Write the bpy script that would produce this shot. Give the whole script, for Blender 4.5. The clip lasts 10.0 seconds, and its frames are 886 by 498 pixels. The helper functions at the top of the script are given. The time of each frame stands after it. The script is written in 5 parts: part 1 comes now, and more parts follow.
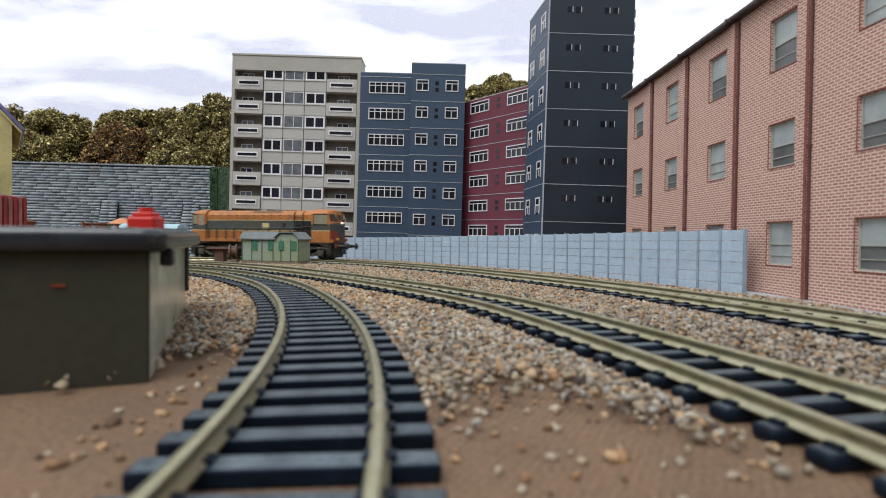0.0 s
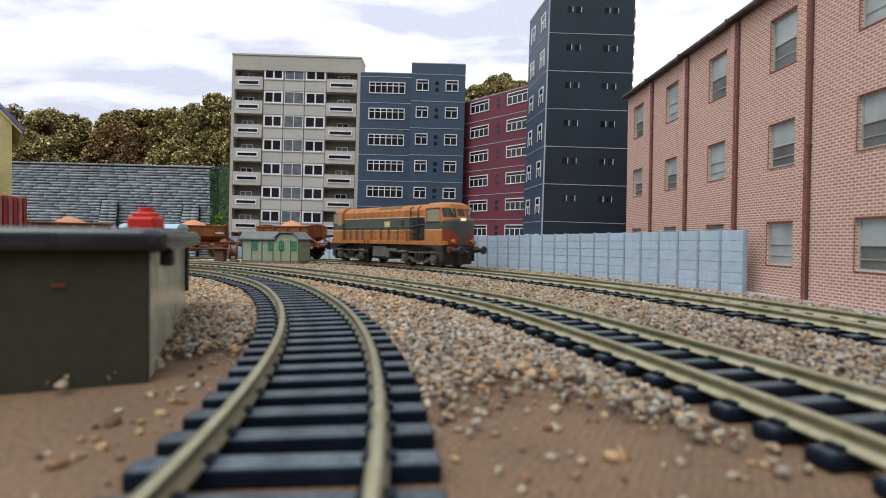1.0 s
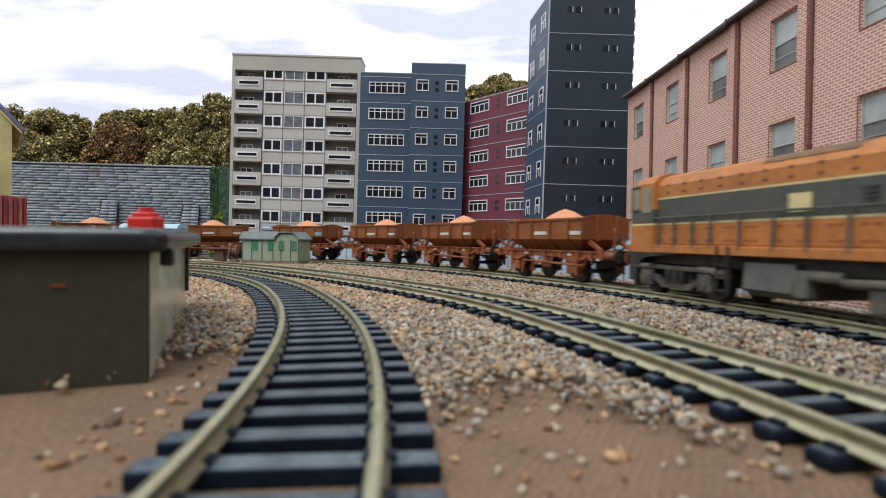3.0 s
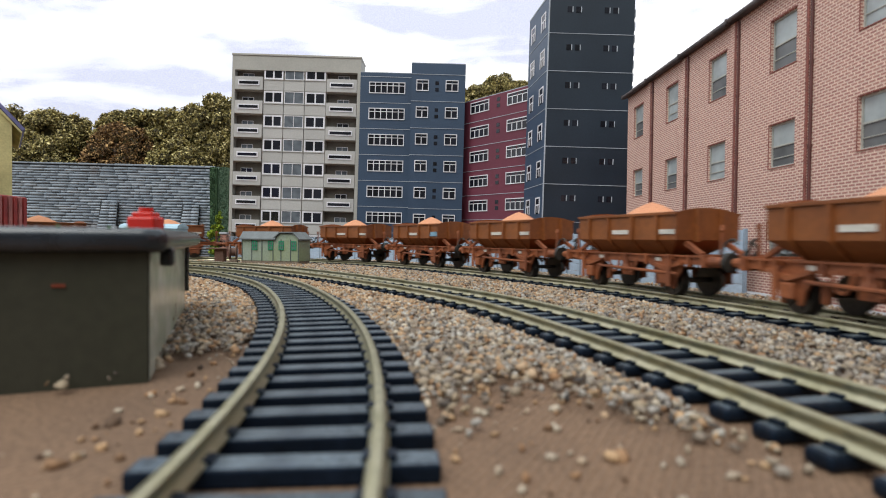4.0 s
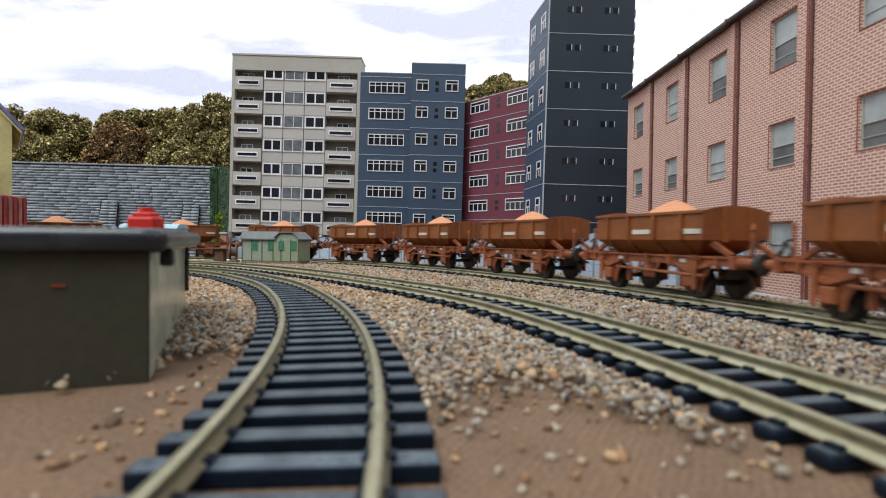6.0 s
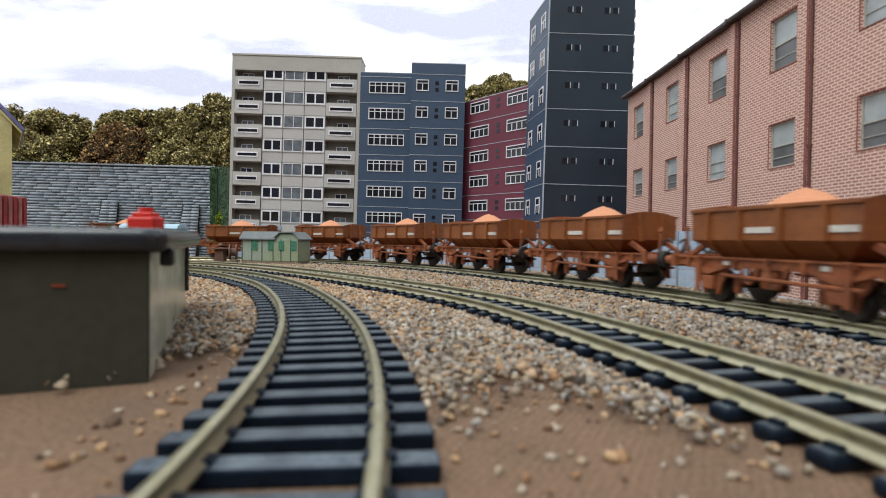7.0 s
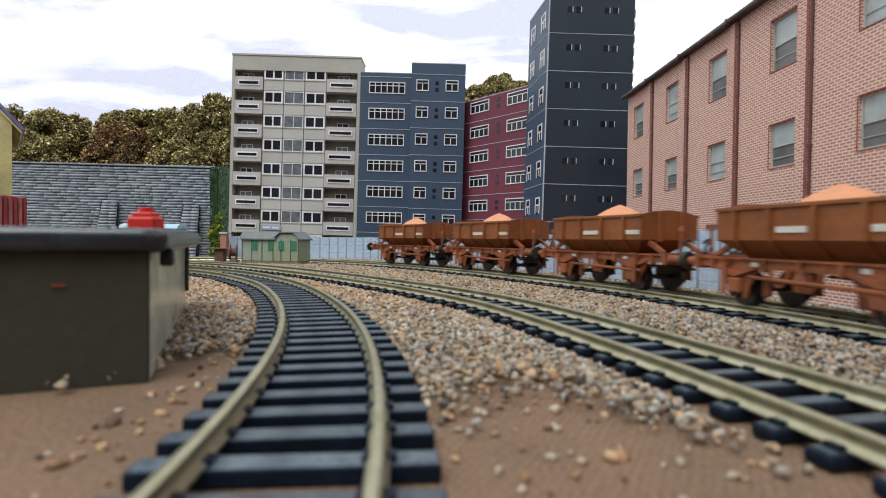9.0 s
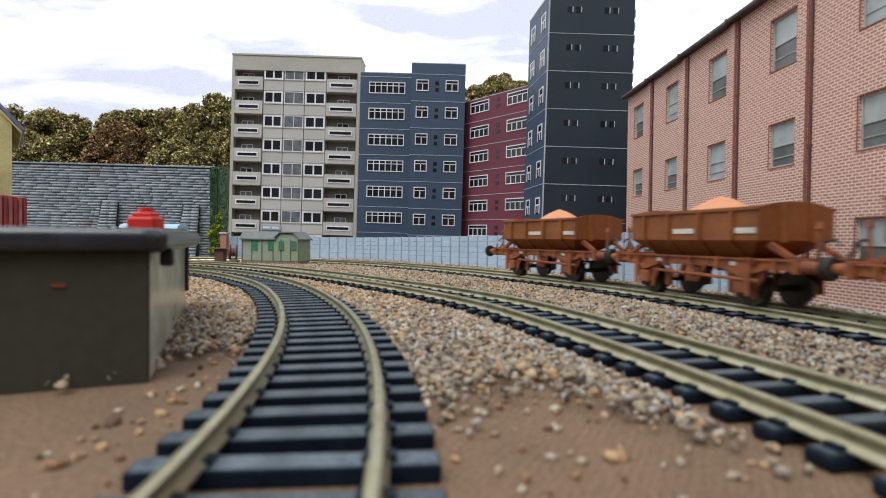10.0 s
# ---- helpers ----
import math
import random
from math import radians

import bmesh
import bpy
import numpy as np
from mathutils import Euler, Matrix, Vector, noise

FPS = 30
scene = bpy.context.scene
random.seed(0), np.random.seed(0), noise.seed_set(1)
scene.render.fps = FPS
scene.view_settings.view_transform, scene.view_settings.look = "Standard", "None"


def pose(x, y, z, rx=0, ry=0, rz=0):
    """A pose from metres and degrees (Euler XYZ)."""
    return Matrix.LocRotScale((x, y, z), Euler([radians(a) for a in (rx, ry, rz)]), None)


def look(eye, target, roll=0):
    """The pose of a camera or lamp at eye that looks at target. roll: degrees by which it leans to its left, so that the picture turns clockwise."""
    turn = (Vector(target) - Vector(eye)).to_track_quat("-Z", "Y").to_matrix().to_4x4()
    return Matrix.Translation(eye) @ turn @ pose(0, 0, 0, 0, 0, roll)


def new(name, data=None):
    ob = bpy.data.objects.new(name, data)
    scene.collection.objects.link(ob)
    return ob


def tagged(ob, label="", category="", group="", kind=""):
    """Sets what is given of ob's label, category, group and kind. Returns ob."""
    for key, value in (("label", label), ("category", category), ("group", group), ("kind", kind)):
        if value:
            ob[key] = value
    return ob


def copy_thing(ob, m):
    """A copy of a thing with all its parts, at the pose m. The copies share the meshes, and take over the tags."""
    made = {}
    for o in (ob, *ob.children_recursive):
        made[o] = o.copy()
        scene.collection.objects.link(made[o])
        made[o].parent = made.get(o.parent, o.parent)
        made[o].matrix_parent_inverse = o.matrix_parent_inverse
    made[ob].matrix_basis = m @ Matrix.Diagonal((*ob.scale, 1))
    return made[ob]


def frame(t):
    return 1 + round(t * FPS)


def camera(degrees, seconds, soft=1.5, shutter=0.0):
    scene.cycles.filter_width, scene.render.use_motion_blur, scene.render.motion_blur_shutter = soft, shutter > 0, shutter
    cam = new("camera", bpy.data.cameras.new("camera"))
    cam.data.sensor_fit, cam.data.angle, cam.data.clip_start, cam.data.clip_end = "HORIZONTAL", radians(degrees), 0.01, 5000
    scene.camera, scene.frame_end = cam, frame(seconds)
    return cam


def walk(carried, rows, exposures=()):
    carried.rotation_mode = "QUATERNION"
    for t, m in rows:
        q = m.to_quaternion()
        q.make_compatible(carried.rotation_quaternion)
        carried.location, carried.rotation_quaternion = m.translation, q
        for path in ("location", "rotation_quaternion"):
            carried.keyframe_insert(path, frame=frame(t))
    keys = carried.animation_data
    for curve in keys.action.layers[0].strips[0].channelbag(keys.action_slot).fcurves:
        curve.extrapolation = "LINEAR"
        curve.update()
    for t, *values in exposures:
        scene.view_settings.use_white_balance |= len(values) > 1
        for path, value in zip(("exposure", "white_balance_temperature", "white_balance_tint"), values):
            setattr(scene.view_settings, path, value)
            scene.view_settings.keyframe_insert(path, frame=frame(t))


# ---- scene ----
MM = 0.001
cam = camera(79.66, 10.0, soft=1.0, shutter=0.4)
cam.data.dof.use_dof = True
cam.data.dof.focus_distance = 0.55
cam.data.dof.aperture_fstop = 27
EYE = (0, 0, 19.5 * MM)
VIEW = look(EYE, (0, 1, (19.5 - 18.15) * MM), 0.6)
walk(cam, [(0, VIEW), (10, VIEW)], [(0, 0.35), (2.0, 0.36), (2.5, 0.44), (10, 0.45)])

# ---- light: a bright diffuse room, the window side at the left ----
world = bpy.data.worlds.new("room_daylight")
scene.world = world
world.use_nodes = True
bg = world.node_tree.nodes["Background"]
bg.inputs[0].default_value = (0.84, 0.94, 1.0, 1)
bg.inputs[1].default_value = 0.84
sun = new("window_light", bpy.data.lights.new("window_light", "SUN"))
sun.data.energy, sun.data.angle, sun.data.color = 1.85, radians(48), (0.99, 1.0, 0.96)
sun.matrix_world = look((-0.36, -0.54, 1.15), (0, 0, 0))


# ---- materials ----
def mat(name, color, rough=0.6, metal=0.0, grain=0.12, size=900.0, bump=0.15, second=None, mix_size=60.0, island=0.0, obj=0.0, spec=0.5):
    """Base colour with a fine grain and broad stains; island and obj vary it piece by piece."""
    m = bpy.data.materials.new(name)
    m.use_nodes = True
    nt = m.node_tree
    N, K = nt.nodes, nt.links
    b = N["Principled BSDF"]
    b.inputs["Roughness"].default_value, b.inputs["Metallic"].default_value = rough, metal
    b.inputs["Specular IOR Level"].default_value = spec
    co = N.new("ShaderNodeTexCoord")
    fine = N.new("ShaderNodeTexNoise")
    fine.inputs["Scale"].default_value, fine.inputs["Detail"].default_value = size, 4
    broad = N.new("ShaderNodeTexNoise")
    broad.inputs["Scale"].default_value, broad.inputs["Detail"].default_value = mix_size, 3
    K.new(co.outputs["Object"], fine.inputs["Vector"]), K.new(co.outputs["Object"], broad.inputs["Vector"])
    ramp = N.new("ShaderNodeValToRGB")
    ramp.color_ramp.elements[0].position, ramp.color_ramp.elements[1].position = 0.38, 0.66
    two = second or tuple(c * 0.72 for c in color)
    ramp.color_ramp.elements[0].color, ramp.color_ramp.elements[1].color = (*color, 1), (*two, 1)
    K.new(broad.outputs["Fac"], ramp.inputs["Fac"])
    hsv = N.new("ShaderNodeHueSaturation")
    K.new(ramp.outputs["Color"], hsv.inputs["Color"])
    val = N.new("ShaderNodeMapRange")
    val.inputs["From Min"].default_value, val.inputs["From Max"].default_value = 0.3, 0.7
    val.inputs["To Min"].default_value, val.inputs["To Max"].default_value = 1 - grain, 1 + grain
    K.new(fine.outputs["Fac"], val.inputs["Value"])
    out = val.outputs["Result"]
    for amount, node, socket in ((island, "ShaderNodeNewGeometry", "Random Per Island"), (obj, "ShaderNodeObjectInfo", "Random")):
        if amount:
            src, rng, mul = N.new(node), N.new("ShaderNodeMapRange"), N.new("ShaderNodeMath")
            rng.inputs["To Min"].default_value, rng.inputs["To Max"].default_value = 1 - amount, 1 + amount
            mul.operation = "MULTIPLY"
            K.new(src.outputs[socket], rng.inputs["Value"])
            K.new(out, mul.inputs[0]), K.new(rng.outputs["Result"], mul.inputs[1])
            out = mul.outputs[0]
    K.new(out, hsv.inputs["Value"])
    K.new(hsv.outputs["Color"], b.inputs["Base Color"])
    if bump:
        bp = N.new("ShaderNodeBump")
        bp.inputs["Strength"].default_value, bp.inputs["Distance"].default_value = bump, 0.0004
        K.new(fine.outputs["Fac"], bp.inputs["Height"]), K.new(bp.outputs["Normal"], b.inputs["Normal"])
    return m


def island_ramp(name, stops, rough=0.85):
    """Each loose piece takes its own colour from the ramp."""
    m = mat(name, (0.3, 0.3, 0.3), rough, grain=0.2, size=1500, bump=0.3)
    nt = m.node_tree
    geo, ramp = nt.nodes.new("ShaderNodeNewGeometry"), nt.nodes.new("ShaderNodeValToRGB")
    while len(ramp.color_ramp.elements) < len(stops):
        ramp.color_ramp.elements.new(0.5)
    for e, (p, c) in zip(ramp.color_ramp.elements, stops):
        e.position, e.color = p, (*c, 1)
    nt.links.new(geo.outputs["Random Per Island"], ramp.inputs["Fac"])
    hsv = next(n for n in nt.nodes if n.type == "HUE_SAT")
    nt.links.new(ramp.outputs["Color"], hsv.inputs["Color"])
    return m


def stained(m, colour, size):
    """Blotches of another colour over the material."""
    nt = m.node_tree
    hsv = next(n for n in nt.nodes if n.type == "HUE_SAT")
    src = hsv.inputs["Color"].links[0].from_socket
    co, no, ra, mx = (nt.nodes.new("ShaderNode" + k) for k in ("TexCoord", "TexNoise", "ValToRGB", "Mix"))
    no.inputs["Scale"].default_value, no.inputs["Detail"].default_value = size, 5
    ra.color_ramp.elements[0].position, ra.color_ramp.elements[1].position = 0.60, 0.74
    ra.color_ramp.elements[1].color = (0.75, 0.75, 0.75, 1)
    mx.data_type = "RGBA"
    mx.inputs["B"].default_value = (*colour, 1)
    nt.links.new(co.outputs["Object"], no.inputs["Vector"]), nt.links.new(no.outputs["Fac"], ra.inputs[0])
    nt.links.new(ra.outputs[0], mx.inputs["Factor"]), nt.links.new(src, mx.inputs["A"])
    nt.links.new(mx.outputs["Result"], hsv.inputs["Color"])
    return m


def ribbed(m):
    """Fine slanting ribs pressed into the surface."""
    nt = m.node_tree
    bp = next(n for n in nt.nodes if n.type == "BUMP")
    fine = bp.inputs["Height"].links[0].from_socket
    co, mp, wv, ad = (nt.nodes.new("ShaderNode" + k) for k in ("TexCoord", "Mapping", "TexWave", "Math"))
    mp.inputs["Rotation"].default_value = (0, 0, 0.5)
    wv.inputs["Scale"].default_value, wv.inputs["Distortion"].default_value, wv.inputs["Detail"].default_value = 290, 1.5, 2
    nt.links.new(co.outputs["Object"], mp.inputs[0]), nt.links.new(mp.outputs[0], wv.inputs["Vector"])
    nt.links.new(wv.outputs["Fac"], ad.inputs[0]), nt.links.new(fine, ad.inputs[1])
    nt.links.new(ad.outputs[0], bp.inputs["Height"])
    return m


def brick_material():
    m = mat("printed_brick", (0.5, 0.2, 0.14), 0.8, grain=0.12, size=700, bump=0.0)
    nt = m.node_tree
    K = nt.links
    br, co, mp = nt.nodes.new("ShaderNodeTexBrick"), nt.nodes.new("ShaderNodeTexCoord"), nt.nodes.new("ShaderNodeMapping")
    br.inputs["Color1"].default_value, br.inputs["Color2"].default_value = (0.47, 0.225, 0.185, 1), (0.37, 0.160, 0.138, 1)
    br.inputs["Mortar"].default_value = (0.76, 0.575, 0.475, 1)
    br.inputs["Scale"].default_value, br.inputs["Mortar Size"].default_value = 1, 0.00027
    br.inputs["Brick Width"].default_value, br.inputs["Row Height"].default_value = 0.0031, 0.0012
    br.inputs["Mortar Smooth"].default_value = 0.3
    mp.inputs["Rotation"].default_value = (0, 0, 0)
    sep, com = nt.nodes.new("ShaderNodeSeparateXYZ"), nt.nodes.new("ShaderNodeCombineXYZ")
    add = nt.nodes.new("ShaderNodeMath")
    K.new(co.outputs["Object"], sep.inputs[0])
    K.new(sep.outputs["X"], add.inputs[0]), K.new(sep.outputs["Y"], add.inputs[1])
    K.new(add.outputs[0], com.inputs["X"]), K.new(sep.outputs["Z"], com.inputs["Y"])
    K.new(com.outputs[0], br.inputs["Vector"])
    hsv = next(n for n in nt.nodes if n.type == "HUE_SAT")
    K.new(br.outputs["Color"], hsv.inputs["Color"])
    bp, b = nt.nodes.new("ShaderNodeBump"), nt.nodes["Principled BSDF"]
    bp.inputs["Strength"].default_value, bp.inputs["Distance"].default_value, bp.invert = 0.4, 0.0003, True
    K.new(br.outputs["Fac"], bp.inputs["Height"]), K.new(bp.outputs["Normal"], b.inputs["Normal"])
    return m


def cloud_material():
    m = bpy.data.materials.new("printed_cloudy_sky")
    m.use_nodes = True
    nt = m.node_tree
    N, K = nt.nodes, nt.links
    b = N["Principled BSDF"]
    b.inputs["Roughness"].default_value = 0.9
    co, mp, no, ra, gr = (N.new("ShaderNode" + k) for k in ("TexCoord", "Mapping", "TexNoise", "ValToRGB", "TexNoise"))
    mp.inputs["Scale"].default_value = (1.0, 1.0, 3.4)
    mp.inputs["Location"].default_value = (0.35, 0, 0.12)
    no.inputs["Scale"].default_value, no.inputs["Detail"].default_value, no.inputs["Roughness"].default_value = 3.6, 6, 0.55
    no.inputs["Distortion"].default_value = 0.3
    e = ra.color_ramp.elements
    e[0].position, e[0].color = 0.41, (0.60, 0.62, 0.75, 1)
    e[1].position, e[1].color = 0.57, (0.95, 0.955, 0.97, 1)
    gr.inputs["Scale"].default_value = 420
    K.new(co.outputs["Object"], mp.inputs[0]), K.new(mp.outputs[0], no.inputs["Vector"]), K.new(co.outputs["Object"], gr.inputs["Vector"])
    mx = N.new("ShaderNodeMix")
    mx.data_type, mx.blend_type = "RGBA", "OVERLAY"
    mx.inputs["Factor"].default_value = 0.22
    K.new(no.outputs["Fac"], ra.inputs[0]), K.new(ra.outputs[0], mx.inputs["A"]), K.new(gr.outputs["Fac"], mx.inputs["B"])
    K.new(mx.outputs["Result"], b.inputs["Base Color"]), K.new(mx.outputs["Result"], b.inputs["Emission Color"])
    # Added glow: the printed card emits its own colours to look brighter.
    b.inputs["Emission Strength"].default_value = 0.38
    return m


RAIL = mat("nickel_rail", (0.47, 0.435, 0.30), 0.34, 0.72, 0.15, 500, 0.1, (0.36, 0.33, 0.20), 120)
# Near-black sleeper sides and paler tops: overhead light put into the two colours.
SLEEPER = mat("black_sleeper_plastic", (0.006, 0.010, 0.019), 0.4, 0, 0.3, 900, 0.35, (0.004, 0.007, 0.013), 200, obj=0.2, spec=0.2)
SLEEPERTOP = mat("lit_grey_sleeper_top", (0.078, 0.098, 0.117), 0.42, 0, 0.45, 1300, 0.5, (0.046, 0.060, 0.078), 260, obj=0.25, spec=0.35)
SLEEPER.node_tree.nodes["Principled BSDF"].inputs["Specular Tint"].default_value = (0.62, 0.80, 1.0, 1)
EARTH = ribbed(mat("brown_baseboard", (0.180, 0.106, 0.063), 0.9, 0, 0.34, 1500, 0.5, (0.142, 0.084, 0.051), 45))
STONE = island_ramp("grey_ballast_stone", [(0.0, (0.04, 0.034, 0.033)), (0.15, (0.155, 0.115, 0.085)), (0.4, (0.235, 0.19, 0.15)), (0.6, (0.32, 0.245, 0.16)), (0.8, (0.25, 0.23, 0.215)), (1.0, (0.45, 0.41, 0.35))])
STONETAN = island_ramp("orange_tan_ballast_stone", [(0.0, (0.06, 0.038, 0.026)), (0.2, (0.29, 0.155, 0.075)), (0.45, (0.35, 0.225, 0.125)), (0.65, (0.45, 0.28, 0.15)), (0.85, (0.33, 0.275, 0.215)), (1.0, (0.52, 0.43, 0.32))])
WALLROCK = stained(island_ramp("grey_moulded_stone", [(0.0, (0.21, 0.245, 0.29)), (0.5, (0.27, 0.31, 0.355)), (1.0, (0.35, 0.385, 0.43))]), (0.15, 0.10, 0.08), 16)
WALLBED = mat("grey_wall_joint", (0.05, 0.054, 0.06), 0.9)
LEAF = island_ramp("printed_foliage", [(0.0, (0.04, 0.034, 0.012)), (0.2, (0.13, 0.105, 0.032)), (0.5, (0.33, 0.27, 0.085)), (0.75, (0.60, 0.49, 0.19)), (1.0, (0.85, 0.72, 0.38))])
LEAFRED = island_ramp("brown_foliage", [(0.0, (0.04, 0.022, 0.010)), (0.4, (0.20, 0.105, 0.038)), (1.0, (0.55, 0.33, 0.13))])
BUSH = island_ramp("bright_green_bush", [(0.0, (0.06, 0.12, 0.008)), (1.0, (0.36, 0.46, 0.03))])
HEDGE = island_ramp("deep_green_scatter", [(0.0, (0.015, 0.04, 0.018)), (0.6, (0.04, 0.10, 0.045)), (1.0, (0.09, 0.17, 0.08))])
HEDGEPALE = island_ramp("pale_green_scatter", [(0.0, (0.04, 0.085, 0.05)), (0.6, (0.10, 0.19, 0.115)), (1.0, (0.20, 0.30, 0.20))])
LEAFCORE = mat("painted_foliage_shade", (0.04, 0.032, 0.013), 0.95, 0, 0.5, 300, 0.5, (0.09, 0.072, 0.026), 120)
BARK = mat("brown_bark", (0.08, 0.055, 0.035), 0.9)
BRICK = brick_material()
SKY = cloud_material()
CONC = mat("grey_concrete_card", (0.43, 0.41, 0.37), 0.8, 0, 0.06, 600, 0.1, (0.39, 0.37, 0.335), 25)
CONCPALE = mat("pale_concrete_panel", (0.49, 0.47, 0.45), 0.8, 0, 0.06, 600, 0.1, (0.45, 0.43, 0.41), 30, obj=0.06)
RECESS = mat("balcony_wall_painted_shade", (0.17, 0.15, 0.125), 0.9)
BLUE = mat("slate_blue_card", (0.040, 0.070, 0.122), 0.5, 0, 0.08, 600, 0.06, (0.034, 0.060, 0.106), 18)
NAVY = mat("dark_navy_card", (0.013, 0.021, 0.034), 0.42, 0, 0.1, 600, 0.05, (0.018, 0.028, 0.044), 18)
MAROON = mat("maroon_card", (0.155, 0.031, 0.052), 0.6, 0, 0.08, 600, 0.06, (0.132, 0.027, 0.046), 18)
WHITE = mat("white_window_paint", (0.85, 0.82, 0.86), 0.5, 0, 0.05, 600, 0.05)
LINE = mat("pale_grey_line", (0.46, 0.49, 0.55), 0.6)
GLASS = mat("dark_window_glass", (0.014, 0.015, 0.022), 0.12, 0, 0.1, 300, 0, obj=0.5)
GLASSGREY = mat("curtained_window_glass", (0.16, 0.18, 0.20), 0.2, 0, 0.15, 300, 0, (0.10, 0.11, 0.13), 150)
PANELIGHT = mat("pale_blind_window", (0.42, 0.46, 0.47), 0.25, 0, 0.1, 200, 0, (0.30, 0.33, 0.34), 60)
PANEDARK = mat("grey_sash_window", (0.115, 0.12, 0.125), 0.2, 0, 0.1, 200, 0, (0.17, 0.175, 0.18), 60)
SASH = mat("weathered_sash_paint", (0.46, 0.46, 0.42), 0.5)
BRICKDARK = mat("dark_red_brick_and_shade", (0.27, 0.085, 0.065), 0.8, 0, 0.25, 700, 0.2, (0.20, 0.065, 0.05), 400)
PIPE = mat("red_brown_downpipe", (0.13, 0.042, 0.036), 0.55, 0, 0.15, 400, 0.1)
SLATE = mat("dark_roof_slate", (0.085, 0.066, 0.066), 0.75, 0, 0.25, 300, 0.2, (0.055, 0.045, 0.048), 60)
FENCE = stained(mat("pale_blue_fence_card", (0.42, 0.515, 0.64), 0.75, 0, 0.09, 500, 0.08, (0.36, 0.45, 0.555), 50, obj=0.05), (0.30, 0.37, 0.38), 45)
FENCEJ = mat("blue_grey_fence_post", (0.30, 0.37, 0.46), 0.75)
KERB = mat("grey_card_base", (0.42, 0.43, 0.46), 0.8)
ORANGE = mat("weathered_orange_paint", (0.46, 0.165, 0.040), 0.55, 0, 0.18, 500, 0.06, (0.34, 0.125, 0.038), 50)
BLACKP = mat("dusty_black_paint", (0.058, 0.066, 0.060), 0.5, 0, 0.2, 500, 0.06, (0.080, 0.076, 0.060), 70)
REDP = mat("deep_orange_red_paint", (0.24, 0.042, 0.016), 0.5, 0, 0.12, 500, 0.05)
CREAM = mat("cream_lining", (0.62, 0.50, 0.25), 0.5)
CHASSIS = mat("grimy_black_metal", (0.014, 0.0135, 0.013), 0.55, 0.2, 0.3, 600, 0.2, (0.05, 0.042, 0.034), 180)
BOGIE = mat("dusty_bogie_grey", (0.10, 0.088, 0.068), 0.7, 0.0, 0.35, 600, 0.3, (0.04, 0.036, 0.032), 220)
TANKM = mat("dusty_tank_grey", (0.065, 0.076, 0.074), 0.6, 0, 0.2, 500, 0.1, (0.12, 0.11, 0.085), 60)
CABGLASS = mat("tan_cab_glass", (0.30, 0.27, 0.19), 0.15, 0, 0.1, 300, 0)
DARKGLASS = mat("dusty_brown_cab_glass", (0.085, 0.06, 0.042), 0.15, 0, 0.2, 300, 0, (0.05, 0.04, 0.03), 120)
STEEL = mat("wheel_steel", (0.10, 0.09, 0.08), 0.4, 0.8)
RUST = mat("rust_brown_wagon_paint", (0.235, 0.073, 0.017), 0.55, 0, 0.14, 500, 0.1, (0.18, 0.053, 0.013), 60)
RUSTU = mat("orange_rust_underframe", (0.29, 0.085, 0.028), 0.65, 0, 0.2, 500, 0.15, (0.17, 0.048, 0.018), 110)
LOAD = mat("pink_sand_load", (0.62, 0.28, 0.15), 0.95, 0, 0.2, 1600, 0.6, (0.55, 0.24, 0.13), 100)
PLATE = mat("white_number_plate", (0.62, 0.58, 0.52), 0.6)
PLATEBLUE = mat("blue_plate", (0.22, 0.38, 0.50), 0.6)
BOXM = stained(mat("olive_grey_box", (0.042, 0.040, 0.027), 0.6, 0, 0.12, 500, 0.05, (0.036, 0.036, 0.022), 45, spec=0.3), (0.012, 0.024, 0.006), 30)
SOOT = mat("sooty_orange", (0.13, 0.075, 0.04), 0.7, 0, 0.3, 500, 0.1, (0.22, 0.10, 0.04), 90)
LIDM = mat("black_glossy_lid", (0.006, 0.008, 0.012), 0.2, 0, 0.3, 400, 0.15, (0.02, 0.026, 0.036), 120, spec=0.7)
SIDEM = mat("grey_green_side_painted_sheen", (0.54, 0.55, 0.48), 0.2, 0.0, 0.15, 300, 0.08, (0.36, 0.40, 0.30), 60)
REDPLASTIC = mat("red_plastic", (0.62, 0.02, 0.012), 0.35, 0, 0.03, 300, 0)
VAN = mat("pale_blue_van_paint", (0.36, 0.52, 0.62), 0.55)
HUTW = mat("grey_green_hut_boards", (0.30, 0.35, 0.29), 0.75, 0, 0.1, 500, 0.1, (0.27, 0.315, 0.19), 40)
HUTROOF = mat("grey_hut_roof", (0.17, 0.185, 0.19), 0.8)
HUTTRIM = mat("dark_hut_batten", (0.10, 0.12, 0.11), 0.7)
GREEN = mat("green_window_frame", (0.03, 0.32, 0.16), 0.5)
DRUMM = mat("weathered_brown_wood", (0.16, 0.085, 0.06), 0.8, 0, 0.2, 500, 0.2)
YELLOW = mat("cream_yellow_render", (0.62, 0.56, 0.26), 0.8)
VIOLET = mat("blue_violet_barge_board", (0.19, 0.19, 0.40), 0.6)
REDBOX = mat("faded_red_container", (0.33, 0.035, 0.03), 0.5, 0, 0.12, 300, 0.05, (0.24, 0.03, 0.03), 70)
REDPALE = mat("chalky_red_rib", (0.42, 0.15, 0.14), 0.7, 0, 0.12, 300, 0.05)
STONEBASE = mat("ballast_coloured_base", (0.20, 0.15, 0.11), 0.9, 0, 0.4, 900, 0.6, (0.26, 0.2, 0.15), 300)
POSTBRICK = mat("pink_brick_post", (0.40, 0.19, 0.14), 0.8)
